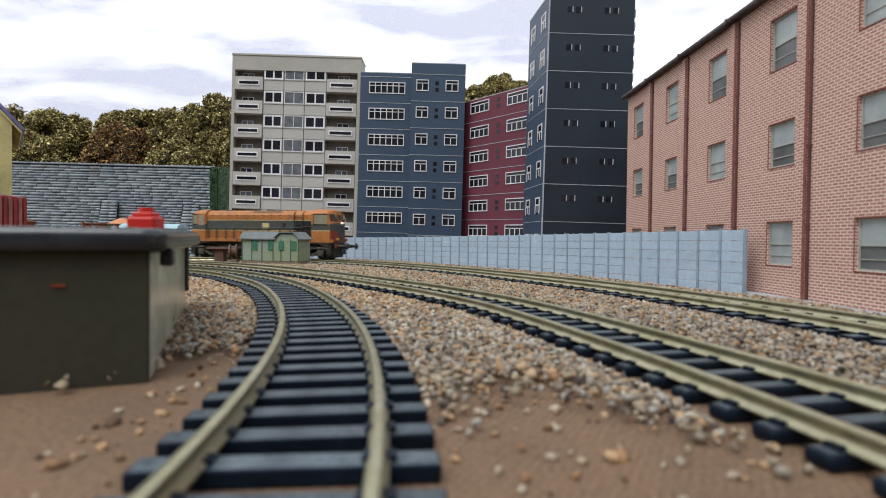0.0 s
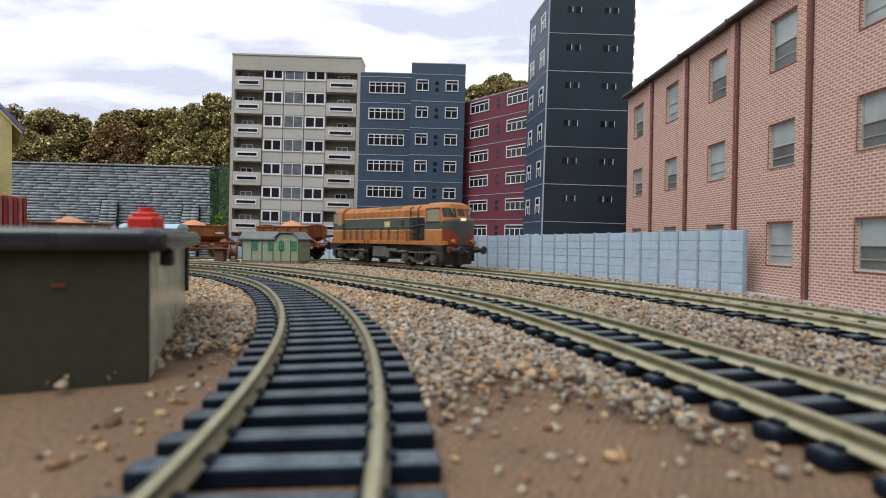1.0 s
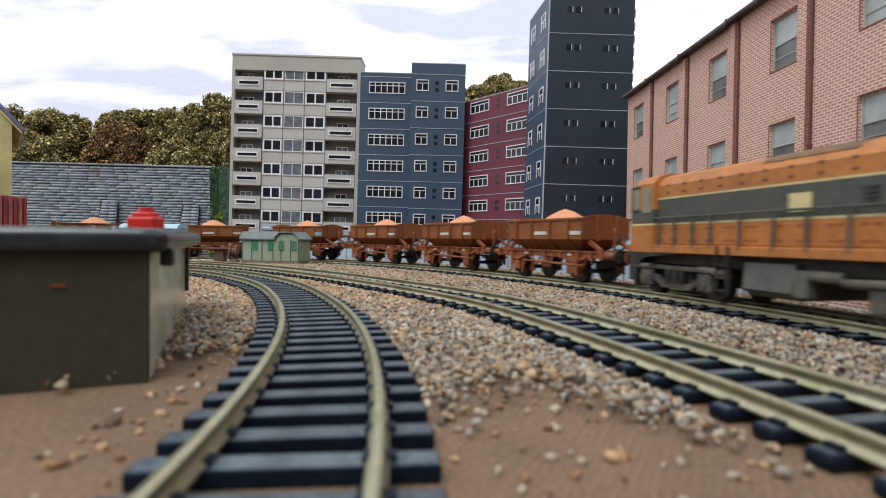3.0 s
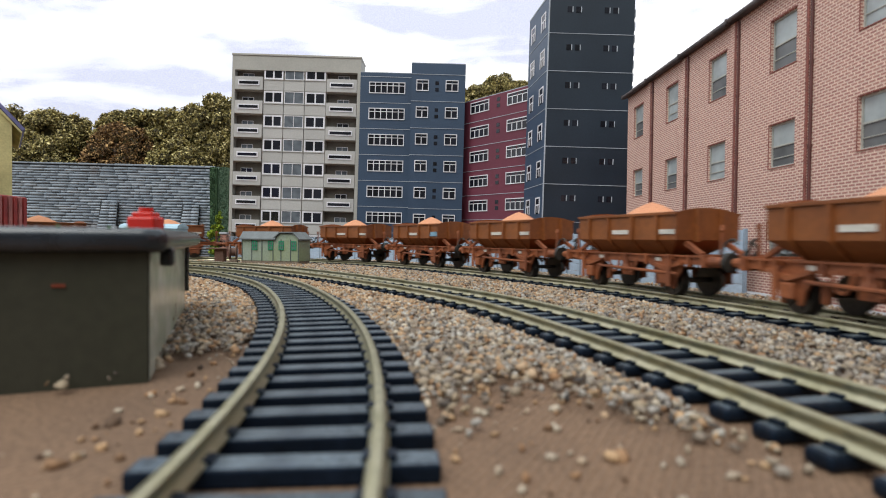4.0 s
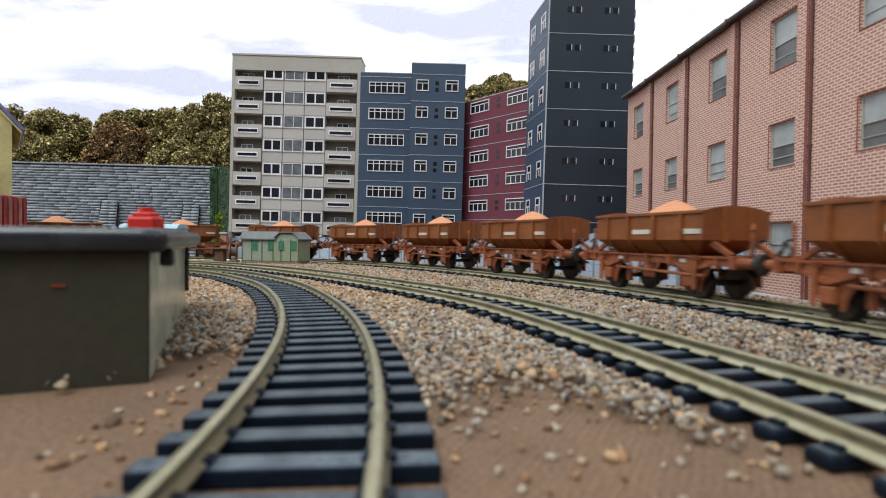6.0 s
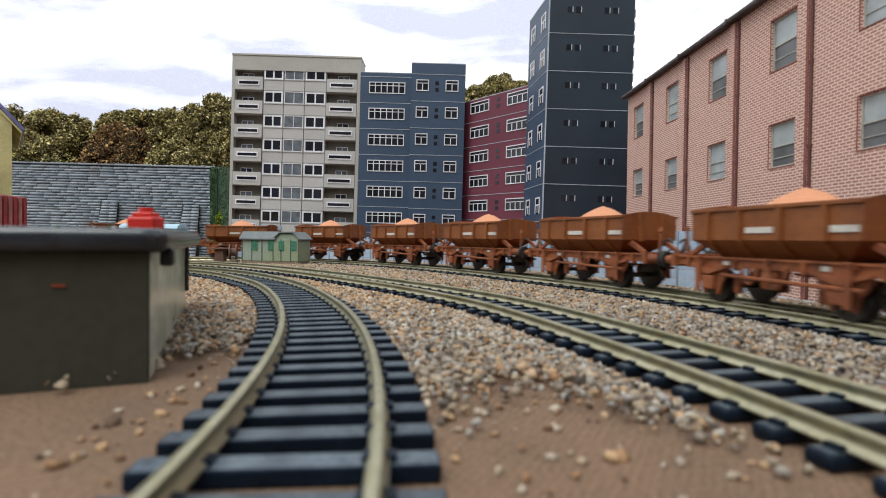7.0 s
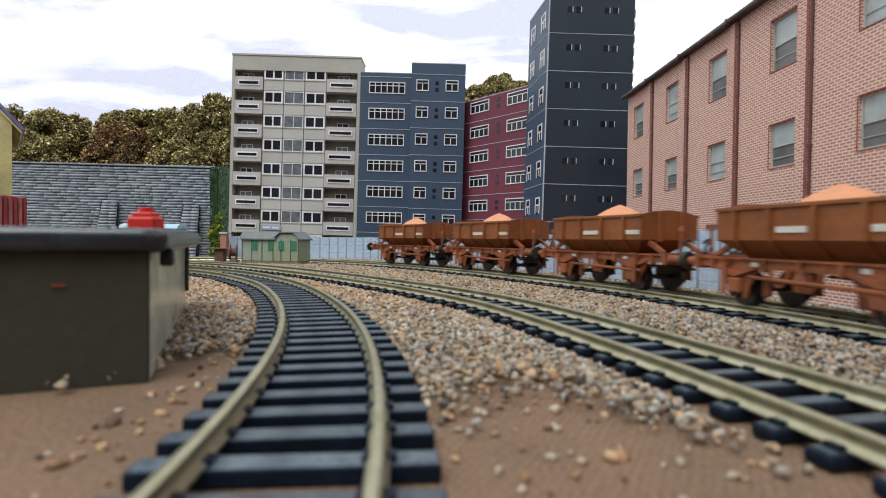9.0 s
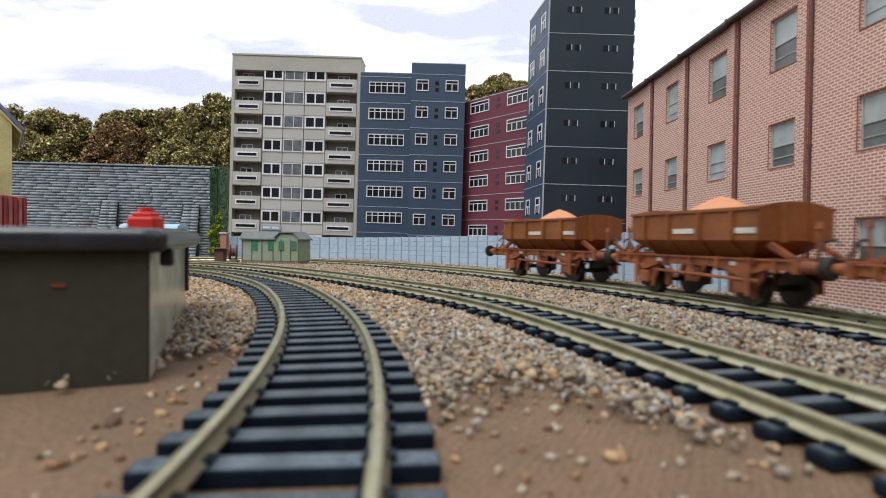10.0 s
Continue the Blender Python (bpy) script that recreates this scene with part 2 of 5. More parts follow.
LAMPM = mat("headlamp_lens", (0.9, 0.85, 0.7), 0.2)
LAMPM.node_tree.nodes["Principled BSDF"].inputs["Emission Color"].default_value = (1, 0.85, 0.6, 1)
LAMPM.node_tree.nodes["Principled BSDF"].inputs["Emission Strength"].default_value = 0.5
LIGHTBLOCK = mat("grey_light_block_paint", (0.34, 0.33, 0.32), 0.8, 0, 0.04, 40, 0.05)
SIGN = mat("blue_grey_sign", (0.36, 0.44, 0.55), 0.6)


# ---- mesh helpers, in millimetres ----
def box(bm, x0, x1, y0, y1, z0, z1, bev=0.0):
    vs = [bm.verts.new((x, y, z)) for x in (x0, x1) for y in (y0, y1) for z in (z0, z1)]
    fs = [bm.faces.new([vs[i] for i in q]) for q in ((0, 1, 3, 2), (4, 6, 7, 5), (0, 4, 5, 1), (2, 3, 7, 6), (0, 2, 6, 4), (1, 5, 7, 3))]
    if bev:
        es = list({e for f in fs for e in f.edges})
        bmesh.ops.bevel(bm, geom=es, offset=bev, segments=2, affect="EDGES", profile=0.5)
    return bm


def prism(bm, pts, a0, a1, axis="y"):
    """A polygon given in the two other axes, drawn out along one axis."""
    def at(p, a):
        return (p[0], a, p[1]) if axis == "y" else (a, p[0], p[1]) if axis == "x" else (p[0], p[1], a)
    lo, hi = [bm.verts.new(at(p, a0)) for p in pts], [bm.verts.new(at(p, a1)) for p in pts]
    n = len(pts)
    fs = [bm.faces.new(lo), bm.faces.new(hi[::-1])]
    fs += [bm.faces.new((lo[i], hi[i], hi[(i + 1) % n], lo[(i + 1) % n])) for i in range(n)]
    bmesh.ops.recalc_face_normals(bm, faces=fs)
    return bm


def rod(bm, p, q, r, seg=8, r2=None):
    p, q = Vector(p), Vector(q)
    d = q - p
    m = Matrix.Translation((p + q) / 2) @ d.to_track_quat("Z", "Y").to_matrix().to_4x4()
    bmesh.ops.create_cone(bm, cap_ends=True, segments=seg, radius1=r, radius2=r if r2 is None else r2, depth=d.length, matrix=m)
    return bm


def tube(bm, points, r, seg=6):
    """A bent round bar through the points, one closed piece."""
    P = [Vector(p) for p in points]
    rings = []
    for i, p in enumerate(P):
        d = (P[min(i + 1, len(P) - 1)] - P[max(i - 1, 0)]).normalized()
        u = d.orthogonal() if i == 0 else (u - d * u.dot(d))
        u.normalize()
        w = d.cross(u)
        rings.append([bm.verts.new(p + (u * math.cos(a) + w * math.sin(a)) * r) for a in np.linspace(0, 2 * math.pi, seg, endpoint=False)])
    fs = [bm.faces.new(rings[0]), bm.faces.new(rings[-1][::-1])]
    for a, c in zip(rings, rings[1:]):
        fs += [bm.faces.new((a[k], c[k], c[(k + 1) % seg], a[(k + 1) % seg])) for k in range(seg)]
    bmesh.ops.recalc_face_normals(bm, faces=fs)
    return bm


def B():
    return bmesh.new()


def mesh_of(name, bm, material, smooth=False):
    me = bpy.data.meshes.new(name)
    bmesh.ops.scale(bm, vec=(MM, MM, MM), verts=bm.verts)
    bm.to_mesh(me)
    bm.free()
    if smooth:
        me.shade_smooth()
    me.materials.append(material)
    return me


def part(name, bm, material, parent=None, label="", at=None, smooth=False):
    ob = new(name, mesh_of(name, bm, material, smooth))
    ob.parent = parent
    if at:
        ob.location = [c * MM for c in at]
    return tagged(ob, label)


def thing(name, label, category, at=(0, 0, 0), rz=0.0, lean=0.0, group="", kind=""):
    ob = new(name)
    ob.empty_display_size = 0.01
    ob.matrix_basis = pose(at[0] * MM, at[1] * MM, at[2] * MM, 0, lean, rz)
    return tagged(ob, label, category, group, kind)


def cloud_mesh(name, verts, faces, material, parent=None):
    me = bpy.data.meshes.new(name)
    me.vertices.add(len(verts))
    me.vertices.foreach_set("co", np.asarray(verts, dtype=np.float32).ravel() * MM)
    me.loops.add(faces.size)
    me.loops.foreach_set("vertex_index", faces.ravel().astype(np.int32))
    me.polygons.add(len(faces))
    me.polygons.foreach_set("loop_start", np.arange(0, faces.size, faces.shape[1], dtype=np.int32))
    me.update(calc_edges=True)
    me.materials.append(material)
    ob = new(name, me)
    ob.parent = parent
    return ob


def smooth_path(points, step=2.0):
    """A smooth line through the points, at even steps."""
    p = np.array(points, float)
    d = np.r_[0, np.cumsum(np.hypot(*np.diff(p, axis=0).T))]
    s = np.arange(0, d[-1], step)
    xy = np.c_[np.interp(s, d, p[:, 0]), np.interp(s, d, p[:, 1])]
    for _ in range(2):
        k = 31
        w = np.hanning(k + 2)[1:-1]
        w /= w.sum()
        pad = np.r_[xy[:1] + (np.arange(-(k // 2), 0)[:, None]) * (xy[1] - xy[0]), xy, xy[-1:] + (np.arange(1, k // 2 + 1)[:, None]) * (xy[-1] - xy[-2])]
        xy = np.c_[np.convolve(pad[:, 0], w, "valid"), np.convolve(pad[:, 1], w, "valid")]
    d = np.r_[0, np.cumsum(np.hypot(*np.diff(xy, axis=0).T))]
    return xy, d


def on_path(path, s):
    xy, d = path
    x, y = np.interp(s, d, xy[:, 0]), np.interp(s, d, xy[:, 1])
    e = 4.0
    dx, dy = np.interp(s + e, d, xy[:, 0]) - np.interp(s - e, d, xy[:, 0]), np.interp(s + e, d, xy[:, 1]) - np.interp(s - e, d, xy[:, 1])
    return float(x), float(y), math.atan2(dy, dx)


NEAR = smooth_path([(-14, -120), (-13, -40), (-13, 20), (-13.5, 40), (-16, 65.5), (-22.4, 102.5), (-34, 145), (-50.2, 188), (-71.2, 234.6), (-90, 264), (-119, 303), (-160, 340), (-212, 364), (-270, 366), (-330, 340), (-375, 290)])
MID = smooth_path([(62, -120), (60, -40), (57, 30), (52.8, 58.3), (48.4, 80), (43.8, 98.5), (34, 135), (20.5, 175), (-2, 215), (-29, 254), (-58, 293), (-92, 334), (-146, 390), (-200, 425), (-258, 438), (-320, 420), (-375, 375)])
OUTER = smooth_path([(-400, -1500), (-400, 100), (-396, 280), (-374, 370), (-337, 440), (-285, 490), (-225, 515), (-165, 513), (-108, 487), (-66, 457), (-32, 424), (2.5, 378), (29.5, 336), (56, 288), (77, 248), (94, 202), (102, 175), (109, 149), (114, 120), (118, 80), (120, 0), (120, -1900)])


# ---- the ground and the printed sky ----
g = B()
box(g, -2500, 2500, -2500, 2500, -40, -4.6)
ground = tagged(part("ground", g, EARTH), "brown earth-painted baseboard strewn with loose stones", "ground", kind="structure")

g = B()
arc = [(-1900 * math.cos(a) , 250 + 760 * math.sin(a)) for a in np.linspace(0.35, math.pi - 0.35, 40)]
lo = [g.verts.new((x, y, -30)) for x, y in arc]
hi = [g.verts.new((x, y, 1100)) for x, y in arc]
for i in range(len(arc) - 1):
    g.faces.new((lo[i], lo[i + 1], hi[i + 1], hi[i]))
backdrop = tagged(part("backdrop", g, SKY), "printed backscene of white cloud over pale sky", "backdrop", kind="structure")


# Unseen walls, added behind and at the right to cut low ambient light.
for nm, x0, x1, y0, y1 in (("wall_south", -2500, 2500, -2500, -2440), ("wall_east", 2440, 2500, -2436, 2500)):
    g = B()
    box(g, x0, x1, y0, y1, -4.6, 1700)
    tagged(part(nm, g, LIGHTBLOCK), "unseen plain grey wall added to block low light", "wall", kind="structure")


# ---- tracks ----
def sleeper_mesh(half=15.0, round_ends=0.25):
    b = B()
    box(b, -1.9, 1.9, -half, half, -4.5, -2.6, round_ends)
    for y in (-8.9, 8.9):
        for s in (-1, 1):
            box(b, -1.1, 1.1, y + s * 1.2 - 0.55, y + s * 1.2 + 0.55, -2.7, -1.95, 0.2)
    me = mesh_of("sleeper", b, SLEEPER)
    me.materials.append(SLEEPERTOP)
    # Upward faces take the paler colour, painted as if lit from above.
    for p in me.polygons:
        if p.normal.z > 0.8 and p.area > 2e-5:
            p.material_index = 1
    return me


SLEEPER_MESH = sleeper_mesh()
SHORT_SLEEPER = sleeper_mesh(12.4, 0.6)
RAIL_SECTION = [(-1.15, -2.55), (1.15, -2.55), (1.15, -2.2), (0.32, -1.9), (0.32, -0.95), (0.62, -0.75), (0.62, -0.08), (0.52, 0), (-0.52, 0), (-0.62, -0.08), (-0.62, -0.75), (-0.32, -0.95), (-0.32, -1.9), (-1.15, -2.2)]


def rail_along(path, off, track, s0, s1):
    s = np.arange(s0, s1, 5.0)
    v, n = [], len(RAIL_SECTION)
    for a in s:
        x, y, h = on_path(path, a)
        nx, ny = -math.sin(h), math.cos(h)
        v += [(x + nx * (off + u), y + ny * (off + u), z) for u, z in RAIL_SECTION]
    f = np.array([(i * n + j, i * n + (j + 1) % n, (i + 1) * n + (j + 1) % n, (i + 1) * n + j) for i in range(len(s) - 1) for j in range(n)])
    ob = cloud_mesh("rail", v, f[:, ::-1], RAIL, track)
    return tagged(ob, "dull yellow-grey metal rail")


def track_along(path, label, s0, s1, p0, p1, pitch=8.0, phase=2.0, mesh=None):
    """Sleepers between p0 and p1 are pieces of their own, those out of sight are joined."""
    t = thing("railway_track", label, "railway track", group="railway tracks")
    for off in (-8.75, 8.75):
        rail_along(path, off, t, s0, s1)
    far = B()
    for i, s in enumerate(np.arange(s0 + phase, s1, pitch)):
        x, y, h = on_path(path, s + random.uniform(-0.2, 0.2))
        h += random.uniform(-0.012, 0.012)
        if p0 <= s <= p1:
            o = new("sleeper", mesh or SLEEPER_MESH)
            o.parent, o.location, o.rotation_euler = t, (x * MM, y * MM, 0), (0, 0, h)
        else:
            k = len(far.verts)
            box(far, -1.55, 1.55, -15, 15, -4.5, -2.6)
            far.verts.ensure_lookup_table()
            bmesh.ops.transform(far, matrix=Matrix.Translation((x, y, 0)) @ Matrix.Rotation(h, 4, "Z"), verts=far.verts[k:])
    if far.verts:
        tagged(part("far_sleepers", far, SLEEPER, t), kind="stuff")
    else:
        far.free()
    return t


track_along(NEAR, "single model railway track on black sleepers curving away", 0, NEAR[1][-1], 60, NEAR[1][-1], phase=4.2)
track_along(MID, "middle model railway track on black sleepers in loose ballast", 0, MID[1][-1], 60, MID[1][-1], phase=3.0, mesh=SHORT_SLEEPER)
track_along(OUTER, "outer main line track on black sleepers beside the fence", 700, OUTER[1][-1] - 300, 1850, 2720)


# ---- ballast: uneven stones, heaped between the tracks ----
def distance_to(path, P, reach=2600):
    xy = path[0][::3]
    out = np.empty(len(P))
    for i in range(0, len(P), 4000):
        q = P[i:i + 4000]
        out[i:i + 4000] = np.sqrt(((q[:, None] - xy[None]) ** 2).sum(2)).min(1)
    return out


def stones(P, size, z, rng, name, label, material):
    phi = (1 + 5 ** 0.5) / 2
    ico = np.array([(-1, phi, 0), (1, phi, 0), (-1, -phi, 0), (1, -phi, 0), (0, -1, phi), (0, 1, phi), (0, -1, -phi), (0, 1, -phi), (phi, 0, -1), (phi, 0, 1), (-phi, 0, -1), (-phi, 0, 1)]) / 1.9
    tri = np.array([(0, 11, 5), (0, 5, 1), (0, 1, 7), (0, 7, 10), (0, 10, 11), (1, 5, 9), (5, 11, 4), (11, 10, 2), (10, 7, 6), (7, 1, 8), (3, 9, 4), (3, 4, 2), (3, 2, 6), (3, 6, 8), (3, 8, 9), (4, 9, 5), (2, 4, 11), (6, 2, 10), (8, 6, 7), (9, 8, 1)])
    n = len(P)
    v = ico[None] * (1 + rng.uniform(-0.42, 0.42, (n, 12, 1))) * rng.uniform(0.5, 1.45, (n, 1, 3)) * size[:, None, None]
    a, b = rng.uniform(0, 6.28, n), rng.uniform(-0.6, 0.6, n)
    ca, sa, cb, sb = np.cos(a), np.sin(a), np.cos(b), np.sin(b)
    x, y, w = v[..., 0], v[..., 1], v[..., 2] * 0.72
    y, w = y * cb[:, None] - w * sb[:, None], y * sb[:, None] + w * cb[:, None]
    x, y = x * ca[:, None] - y * sa[:, None], x * sa[:, None] + y * ca[:, None]
    v = np.stack([x + P[:, :1], y + P[:, 1:], w + z[:, None]], 2).reshape(-1, 3)
    f = (tri[None] + 12 * np.arange(n)[:, None, None]).reshape(-1, 3)
    ob = cloud_mesh(name, v, f, material)
    return tagged(ob, label, "ballast", kind="stuff")


rng = np.random.default_rng(4)
P = np.c_[rng.uniform(-330, 150, 360000), rng.uniform(30, 560, 360000)]
P = P[rng.random(len(P)) < np.clip(170 / P[:, 1], 0.28, 1)]
dn, dm, do = distance_to(NEAR, P), distance_to(MID, P), distance_to((OUTER[0][900:1450], None), P)
edge = 80 + 10 * np.sin(P[:, 0] * 0.13) + rng.normal(0, 9, len(P))
left = (P[:, 0] < np.interp(P[:, 1], NEAR[0][:, 1][:330], NEAR[0][:, 0][:330]))
edge = np.where(left, edge + 30, edge)
right = P[:, 0] > np.interp(P[:, 1], MID[0][:, 1][:330], MID[0][:, 0][:330])
edge = np.where(right, 30, edge)
keep = (P[:, 1] > edge) & (P[:, 0] < 136) & (P[:, 0] > -0.72 * P[:, 1] - 20)
keep &= ~((P[:, 0] > 40) & (P[:, 1] > 560 - 2.6 * P[:, 0]) & (do > 22))
keep &= (dn > 15.5) & (dm > 13.4) & (do > 15.5) | (rng.random(len(P)) < 0.10) & (dn > 15.5) & (do < 14) | ((dm < 13.4) & (rng.random(len(P)) < 0.10) & (P[:, 1] > 130))
keep &= (dn > 15.2)
P, m = P[keep], np.minimum(np.minimum(dn, dm), do)[keep]
mound = -4.3 + 1.3 * np.clip((m - 15) / 10, 0, 1) + rng.uniform(-0.3, 0.7, len(P))
mound = np.where(m < 15, -4.0 , mound)
size = rng.uniform(0.30, 0.80, len(P)) * np.where(right[keep], 0.9, 1.0) * (1 + P[:, 1] / 900)
tan = rng.random(len(P)) < np.clip((P[:, 1] - 90) / 150, 0.25, 0.9) * np.where(right[keep], 0.62, 1.0)
stones(P[~tan], size[~tan], mound[~tan], rng, "grey_ballast", "grey and buff crushed stone ballast between the tracks", STONE)
stones(P[tan], size[tan], mound[tan], rng, "tan_ballast", "orange-tan crushed stone ballast between the tracks", STONETAN)
Q = np.c_[rng.uniform(-90, 60, 2200), rng.uniform(28, 125, 2200)]
Q = Q[(Q[:, 0] > -44) | (Q[:, 1] < 62)]
Q = Q[(distance_to(NEAR, Q) > 16.5) & (distance_to(MID, Q) > 16.5)]
Q = Q[rng.random(len(Q)) < np.clip((Q[:, 1] - 20) / 80, 0.25, 1)][:1100]
stones(Q, rng.uniform(0.2, 0.92, len(Q)) ** 1.5, np.full(len(Q), -4.3), rng, "loose_stones", "scattered loose stones on the brown earth", STONETAN)


# ---- fence ----
def fence_along():
    line, d = smooth_path([(-246, 604), (-180, 600), (-130, 590), (-88, 565), (-46.9, 526.4), (8, 461), (50, 402.5), (81, 354), (105, 308), (121, 276.8), (137.5, 241.5)], 1.0)
    t = thing("fence", "pale blue-grey panelled concrete fence behind the outer track", "fence", kind="structure")
    n = 46
    stops = np.linspace(0, d[-1], n + 1)
    for i in range(n):
        a, c = [np.array((np.interp(s, d, line[:, 0]), np.interp(s, d, line[:, 1]))) for s in stops[i:i + 2]]
        u = c - a
        L, h = float(np.hypot(*u)), math.atan2(u[1], u[0])
        top = 20.6 + 4.7 * max(0, i - 14) / (n - 15)
        post = B()
        box(post, -0.6, 0.6, -0.9, 0.9, -4.6, top + 0.3, 0.15)
        o = part("fence_post", post, FENCEJ, t, at=(a[0], a[1], 0))
        o.rotation_euler[2] = h
        rows = 6
        hh = (top + 4.6) / rows
        for k in range(rows):
            pb = B()
            box(pb, 0.62, L - 0.62, -0.45, 0.45, -4.6 + k * hh + 0.09, -4.6 + (k + 1) * hh - 0.09, 0.12)
            o = part("fence_panel", pb, FENCE, t, at=(a[0], a[1], 0))
            o.rotation_euler[2] = h
    b = B()
    a, c = line[-1], line[-2]
    box(b, -0.7, 0.7, -1, 1, -4.6, 25.8, 0.15)
    part("fence_post", b, FENCEJ, t, at=(a[0], a[1], 0))


fence_along()


# ---- windows for the card buildings; facade plane y = 0, looking to -y ----
def card_window(parent, x0, x1, z0, z1, cols, transom=0.0, glass=GLASS, y=0.0, bar=0.55, whole_top=False):
    """whole_top: one wide pane over the transom, the bars below it only."""
    f = B()
    box(f, x0, x1, y - 0.7, y + 0.1, z0, z0 + bar), box(f, x0, x1, y - 0.7, y + 0.1, z1 - bar, z1)
    w = (x1 - x0 - bar) / cols
    zt = z0 + (z1 - z0) * transom
    for i in range(cols + 1):
        top = zt if whole_top and 0 < i < cols else z1 - bar
        box(f, x0 + i * w, x0 + i * w + bar, y - 0.7, y + 0.1, z0 + bar, top)
    if transom:
        for i in range(cols):
            box(f, x0 + i * w + bar, x0 + (i + 1) * w, y - 0.65, y + 0.1, zt, zt + bar * 0.8)
    win = part("window", f, WHITE, parent, "white-framed window with dark panes")
    for i in range(cols):
        p = B()
        box(p, x0 + i * w + bar, x0 + (i + 1) * w, y - 0.25, y + 0.05, z0 + bar, z1 - bar)
        part("pane", p, glass, win)
    return win


def concrete_block():
    W, H, fl, n = 154.0, 223.0, 28.5, 8
    t = thing("apartment_block", "grey concrete apartment block with recessed balconies", "building", (-259, 640, -4.6), 0, 1.2)
    b = B()
    box(b, 0, W, 9, 30, 0, H + 19)
    for x0, x1 in ((0, 3.5), (W - 4, W)):
        box(b, x0, x1, -1, 9, 0, H + 19)
    box(b, 3.5, W - 4, -1, 9, H + 2, H + 19)
    part("wall", b, CONC, t)
    r = B()
    box(r, -0.6, W + 0.6, -1.8, 31, H + 19, H + 21.5, 0.5)
    part("roof", r, CONC, t, "grey flat roof edge")
    bays = [3.5, 37.5, 62, 87, 113, W - 4]
    for k in range(n):
        z = 4 + k * fl - 2
        for i in range(5):
            x0, x1 = bays[i] + 0.35, bays[i + 1] - 0.35
            if i in (0, 4):
                p = B()
                box(p, x0, x1, -1.4, 1.0, z, z + 15.6, 0.2)
                bal = part("balcony", p, CONCPALE, t, "concrete balcony front with a slotted rail")
                s = B()
                box(s, x0 + 4, x1 - 4, -2.0, -1.35, z + 5.2, z + 11.2)
                part("balcony_slot", s, WHITE, bal, "white-framed slot")
                s = B()
                box(s, x0 + 5.2, x1 - 5.2, -2.15, -1.9, z + 6.6, z + 9.8)
                part("slot_opening", s, GLASS, bal)
                s = B()
                box(s, x0, x1, 1.0, 9, z - 0.8, z + 0.6)
                part("balcony_floor", s, CONC, t)
                # Back wall coloured dark brown to paint the shade inside the balcony.
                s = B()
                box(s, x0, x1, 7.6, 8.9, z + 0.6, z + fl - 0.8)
                part("balcony_wall", s, RECESS, t, "brown balcony back wall, shade painted in")
                dx = x0 + (6 if i == 0 else 12)
                card_window(t, dx, dx + 14, z + 4, z + fl - 7, 2, 0, GLASSGREY if (k + i) % 3 else GLASS, 7.6)
            else:
                p = B()
                box(p, x0, x1, 0, 8.9, z, z + 13.0, 0.2)
                part("concrete_panel", p, CONCPALE, t)
                card_window(t, x0 + 0.6, x1 - 0.6, z + 13.2, z + fl - 1.0, 2, 0, GLASSGREY if i == 2 else GLASS, 0.3, 1.7 if i != 2 else 0.7)
                p = B()
                box(p, x0, x1, 0.5, 8.9, z + 13.0, z + fl - 0.05)
                part("wall_strip", p, CONC, t)
        p = B()
        box(p, 37.5, 113, -0.6, -0.02, z + 12.3, z + 13.0)
        part("floor_ledge", p, CONC, t)
    # name board over the entrance, its writing too small to read
    s = B()
    box(s, 39, 63, -1.6, -0.62, 34.4, 40)
    sg = part("sign_board", s, SIGN, t, "blue-grey name board")
    for i in range(2):
        s = B()
        box(s, 41.5 + i * 11, 50 + i * 11, -1.8, -1.58, 36.2, 38.2)
        part("lettering_bar", s, WHITE, sg)


def panel_block(name, label, at, rz, lean, W, H, D, colour, floors, z0, fl, layout, low=0.0):
    t = thing(name, label, "building", at, rz, lean)
    b = B()
    box(b, 0, W, 0, D, 0, H)
    part("wall", b, colour, t)
    b = B()
    box(b, 0.4, W - 0.4, -0.05, D, H, H + 0.8)
    part("roof", b, LINE, t, "pale roof edge")
    for k in range(floors + 1):
        z = z0 + k * fl - 0.25
        if z > H or z < 0:
            continue
        b = B()
        box(b, 0, W, -0.35, 0.05, z, z + 0.55)
        part("floor_line", b, LINE, t)
    for k in range(floors):
        z = z0 + k * fl
        for kind, x0, x1, a, c, cols in layout:
            if z + fl * c > H:
                continue
            if kind == "w":
                card_window(t, x0, x1, z + fl * a, z + fl * c, cols, 0.66, bar=0.95, whole_top=cols != 6)
            else:
                for zz in (a, c):
                    v = B()
                    box(v, x0, x1, -0.3, 0.1, z + fl * zz, z + fl * zz + 4)
                    part("vent", v, GLASS, t)
    return t


concrete_block()
panel_block("blue_apartment_block", "slate blue panelled apartment block with white ribbon windows", (-104, 636, -4.6), 0, 1.0, 66, 222, 40, BLUE, 8, 1.0, 30.9,
            [("w", 10.5, 53.5, 0.36, 0.80, 6)])
panel_block("blue_stair_block", "slate blue stair block with paired white windows", (-42.5, 622, -4.6), 0, 1.0, 63, 229, 54, BLUE, 8, -2.4, 31.25,
            [("w", 6, 20.5, 0.38, 0.80, 2), ("w", 40, 55, 0.38, 0.80, 2), ("v", 28, 32, 0.38, 0.62, 1)])
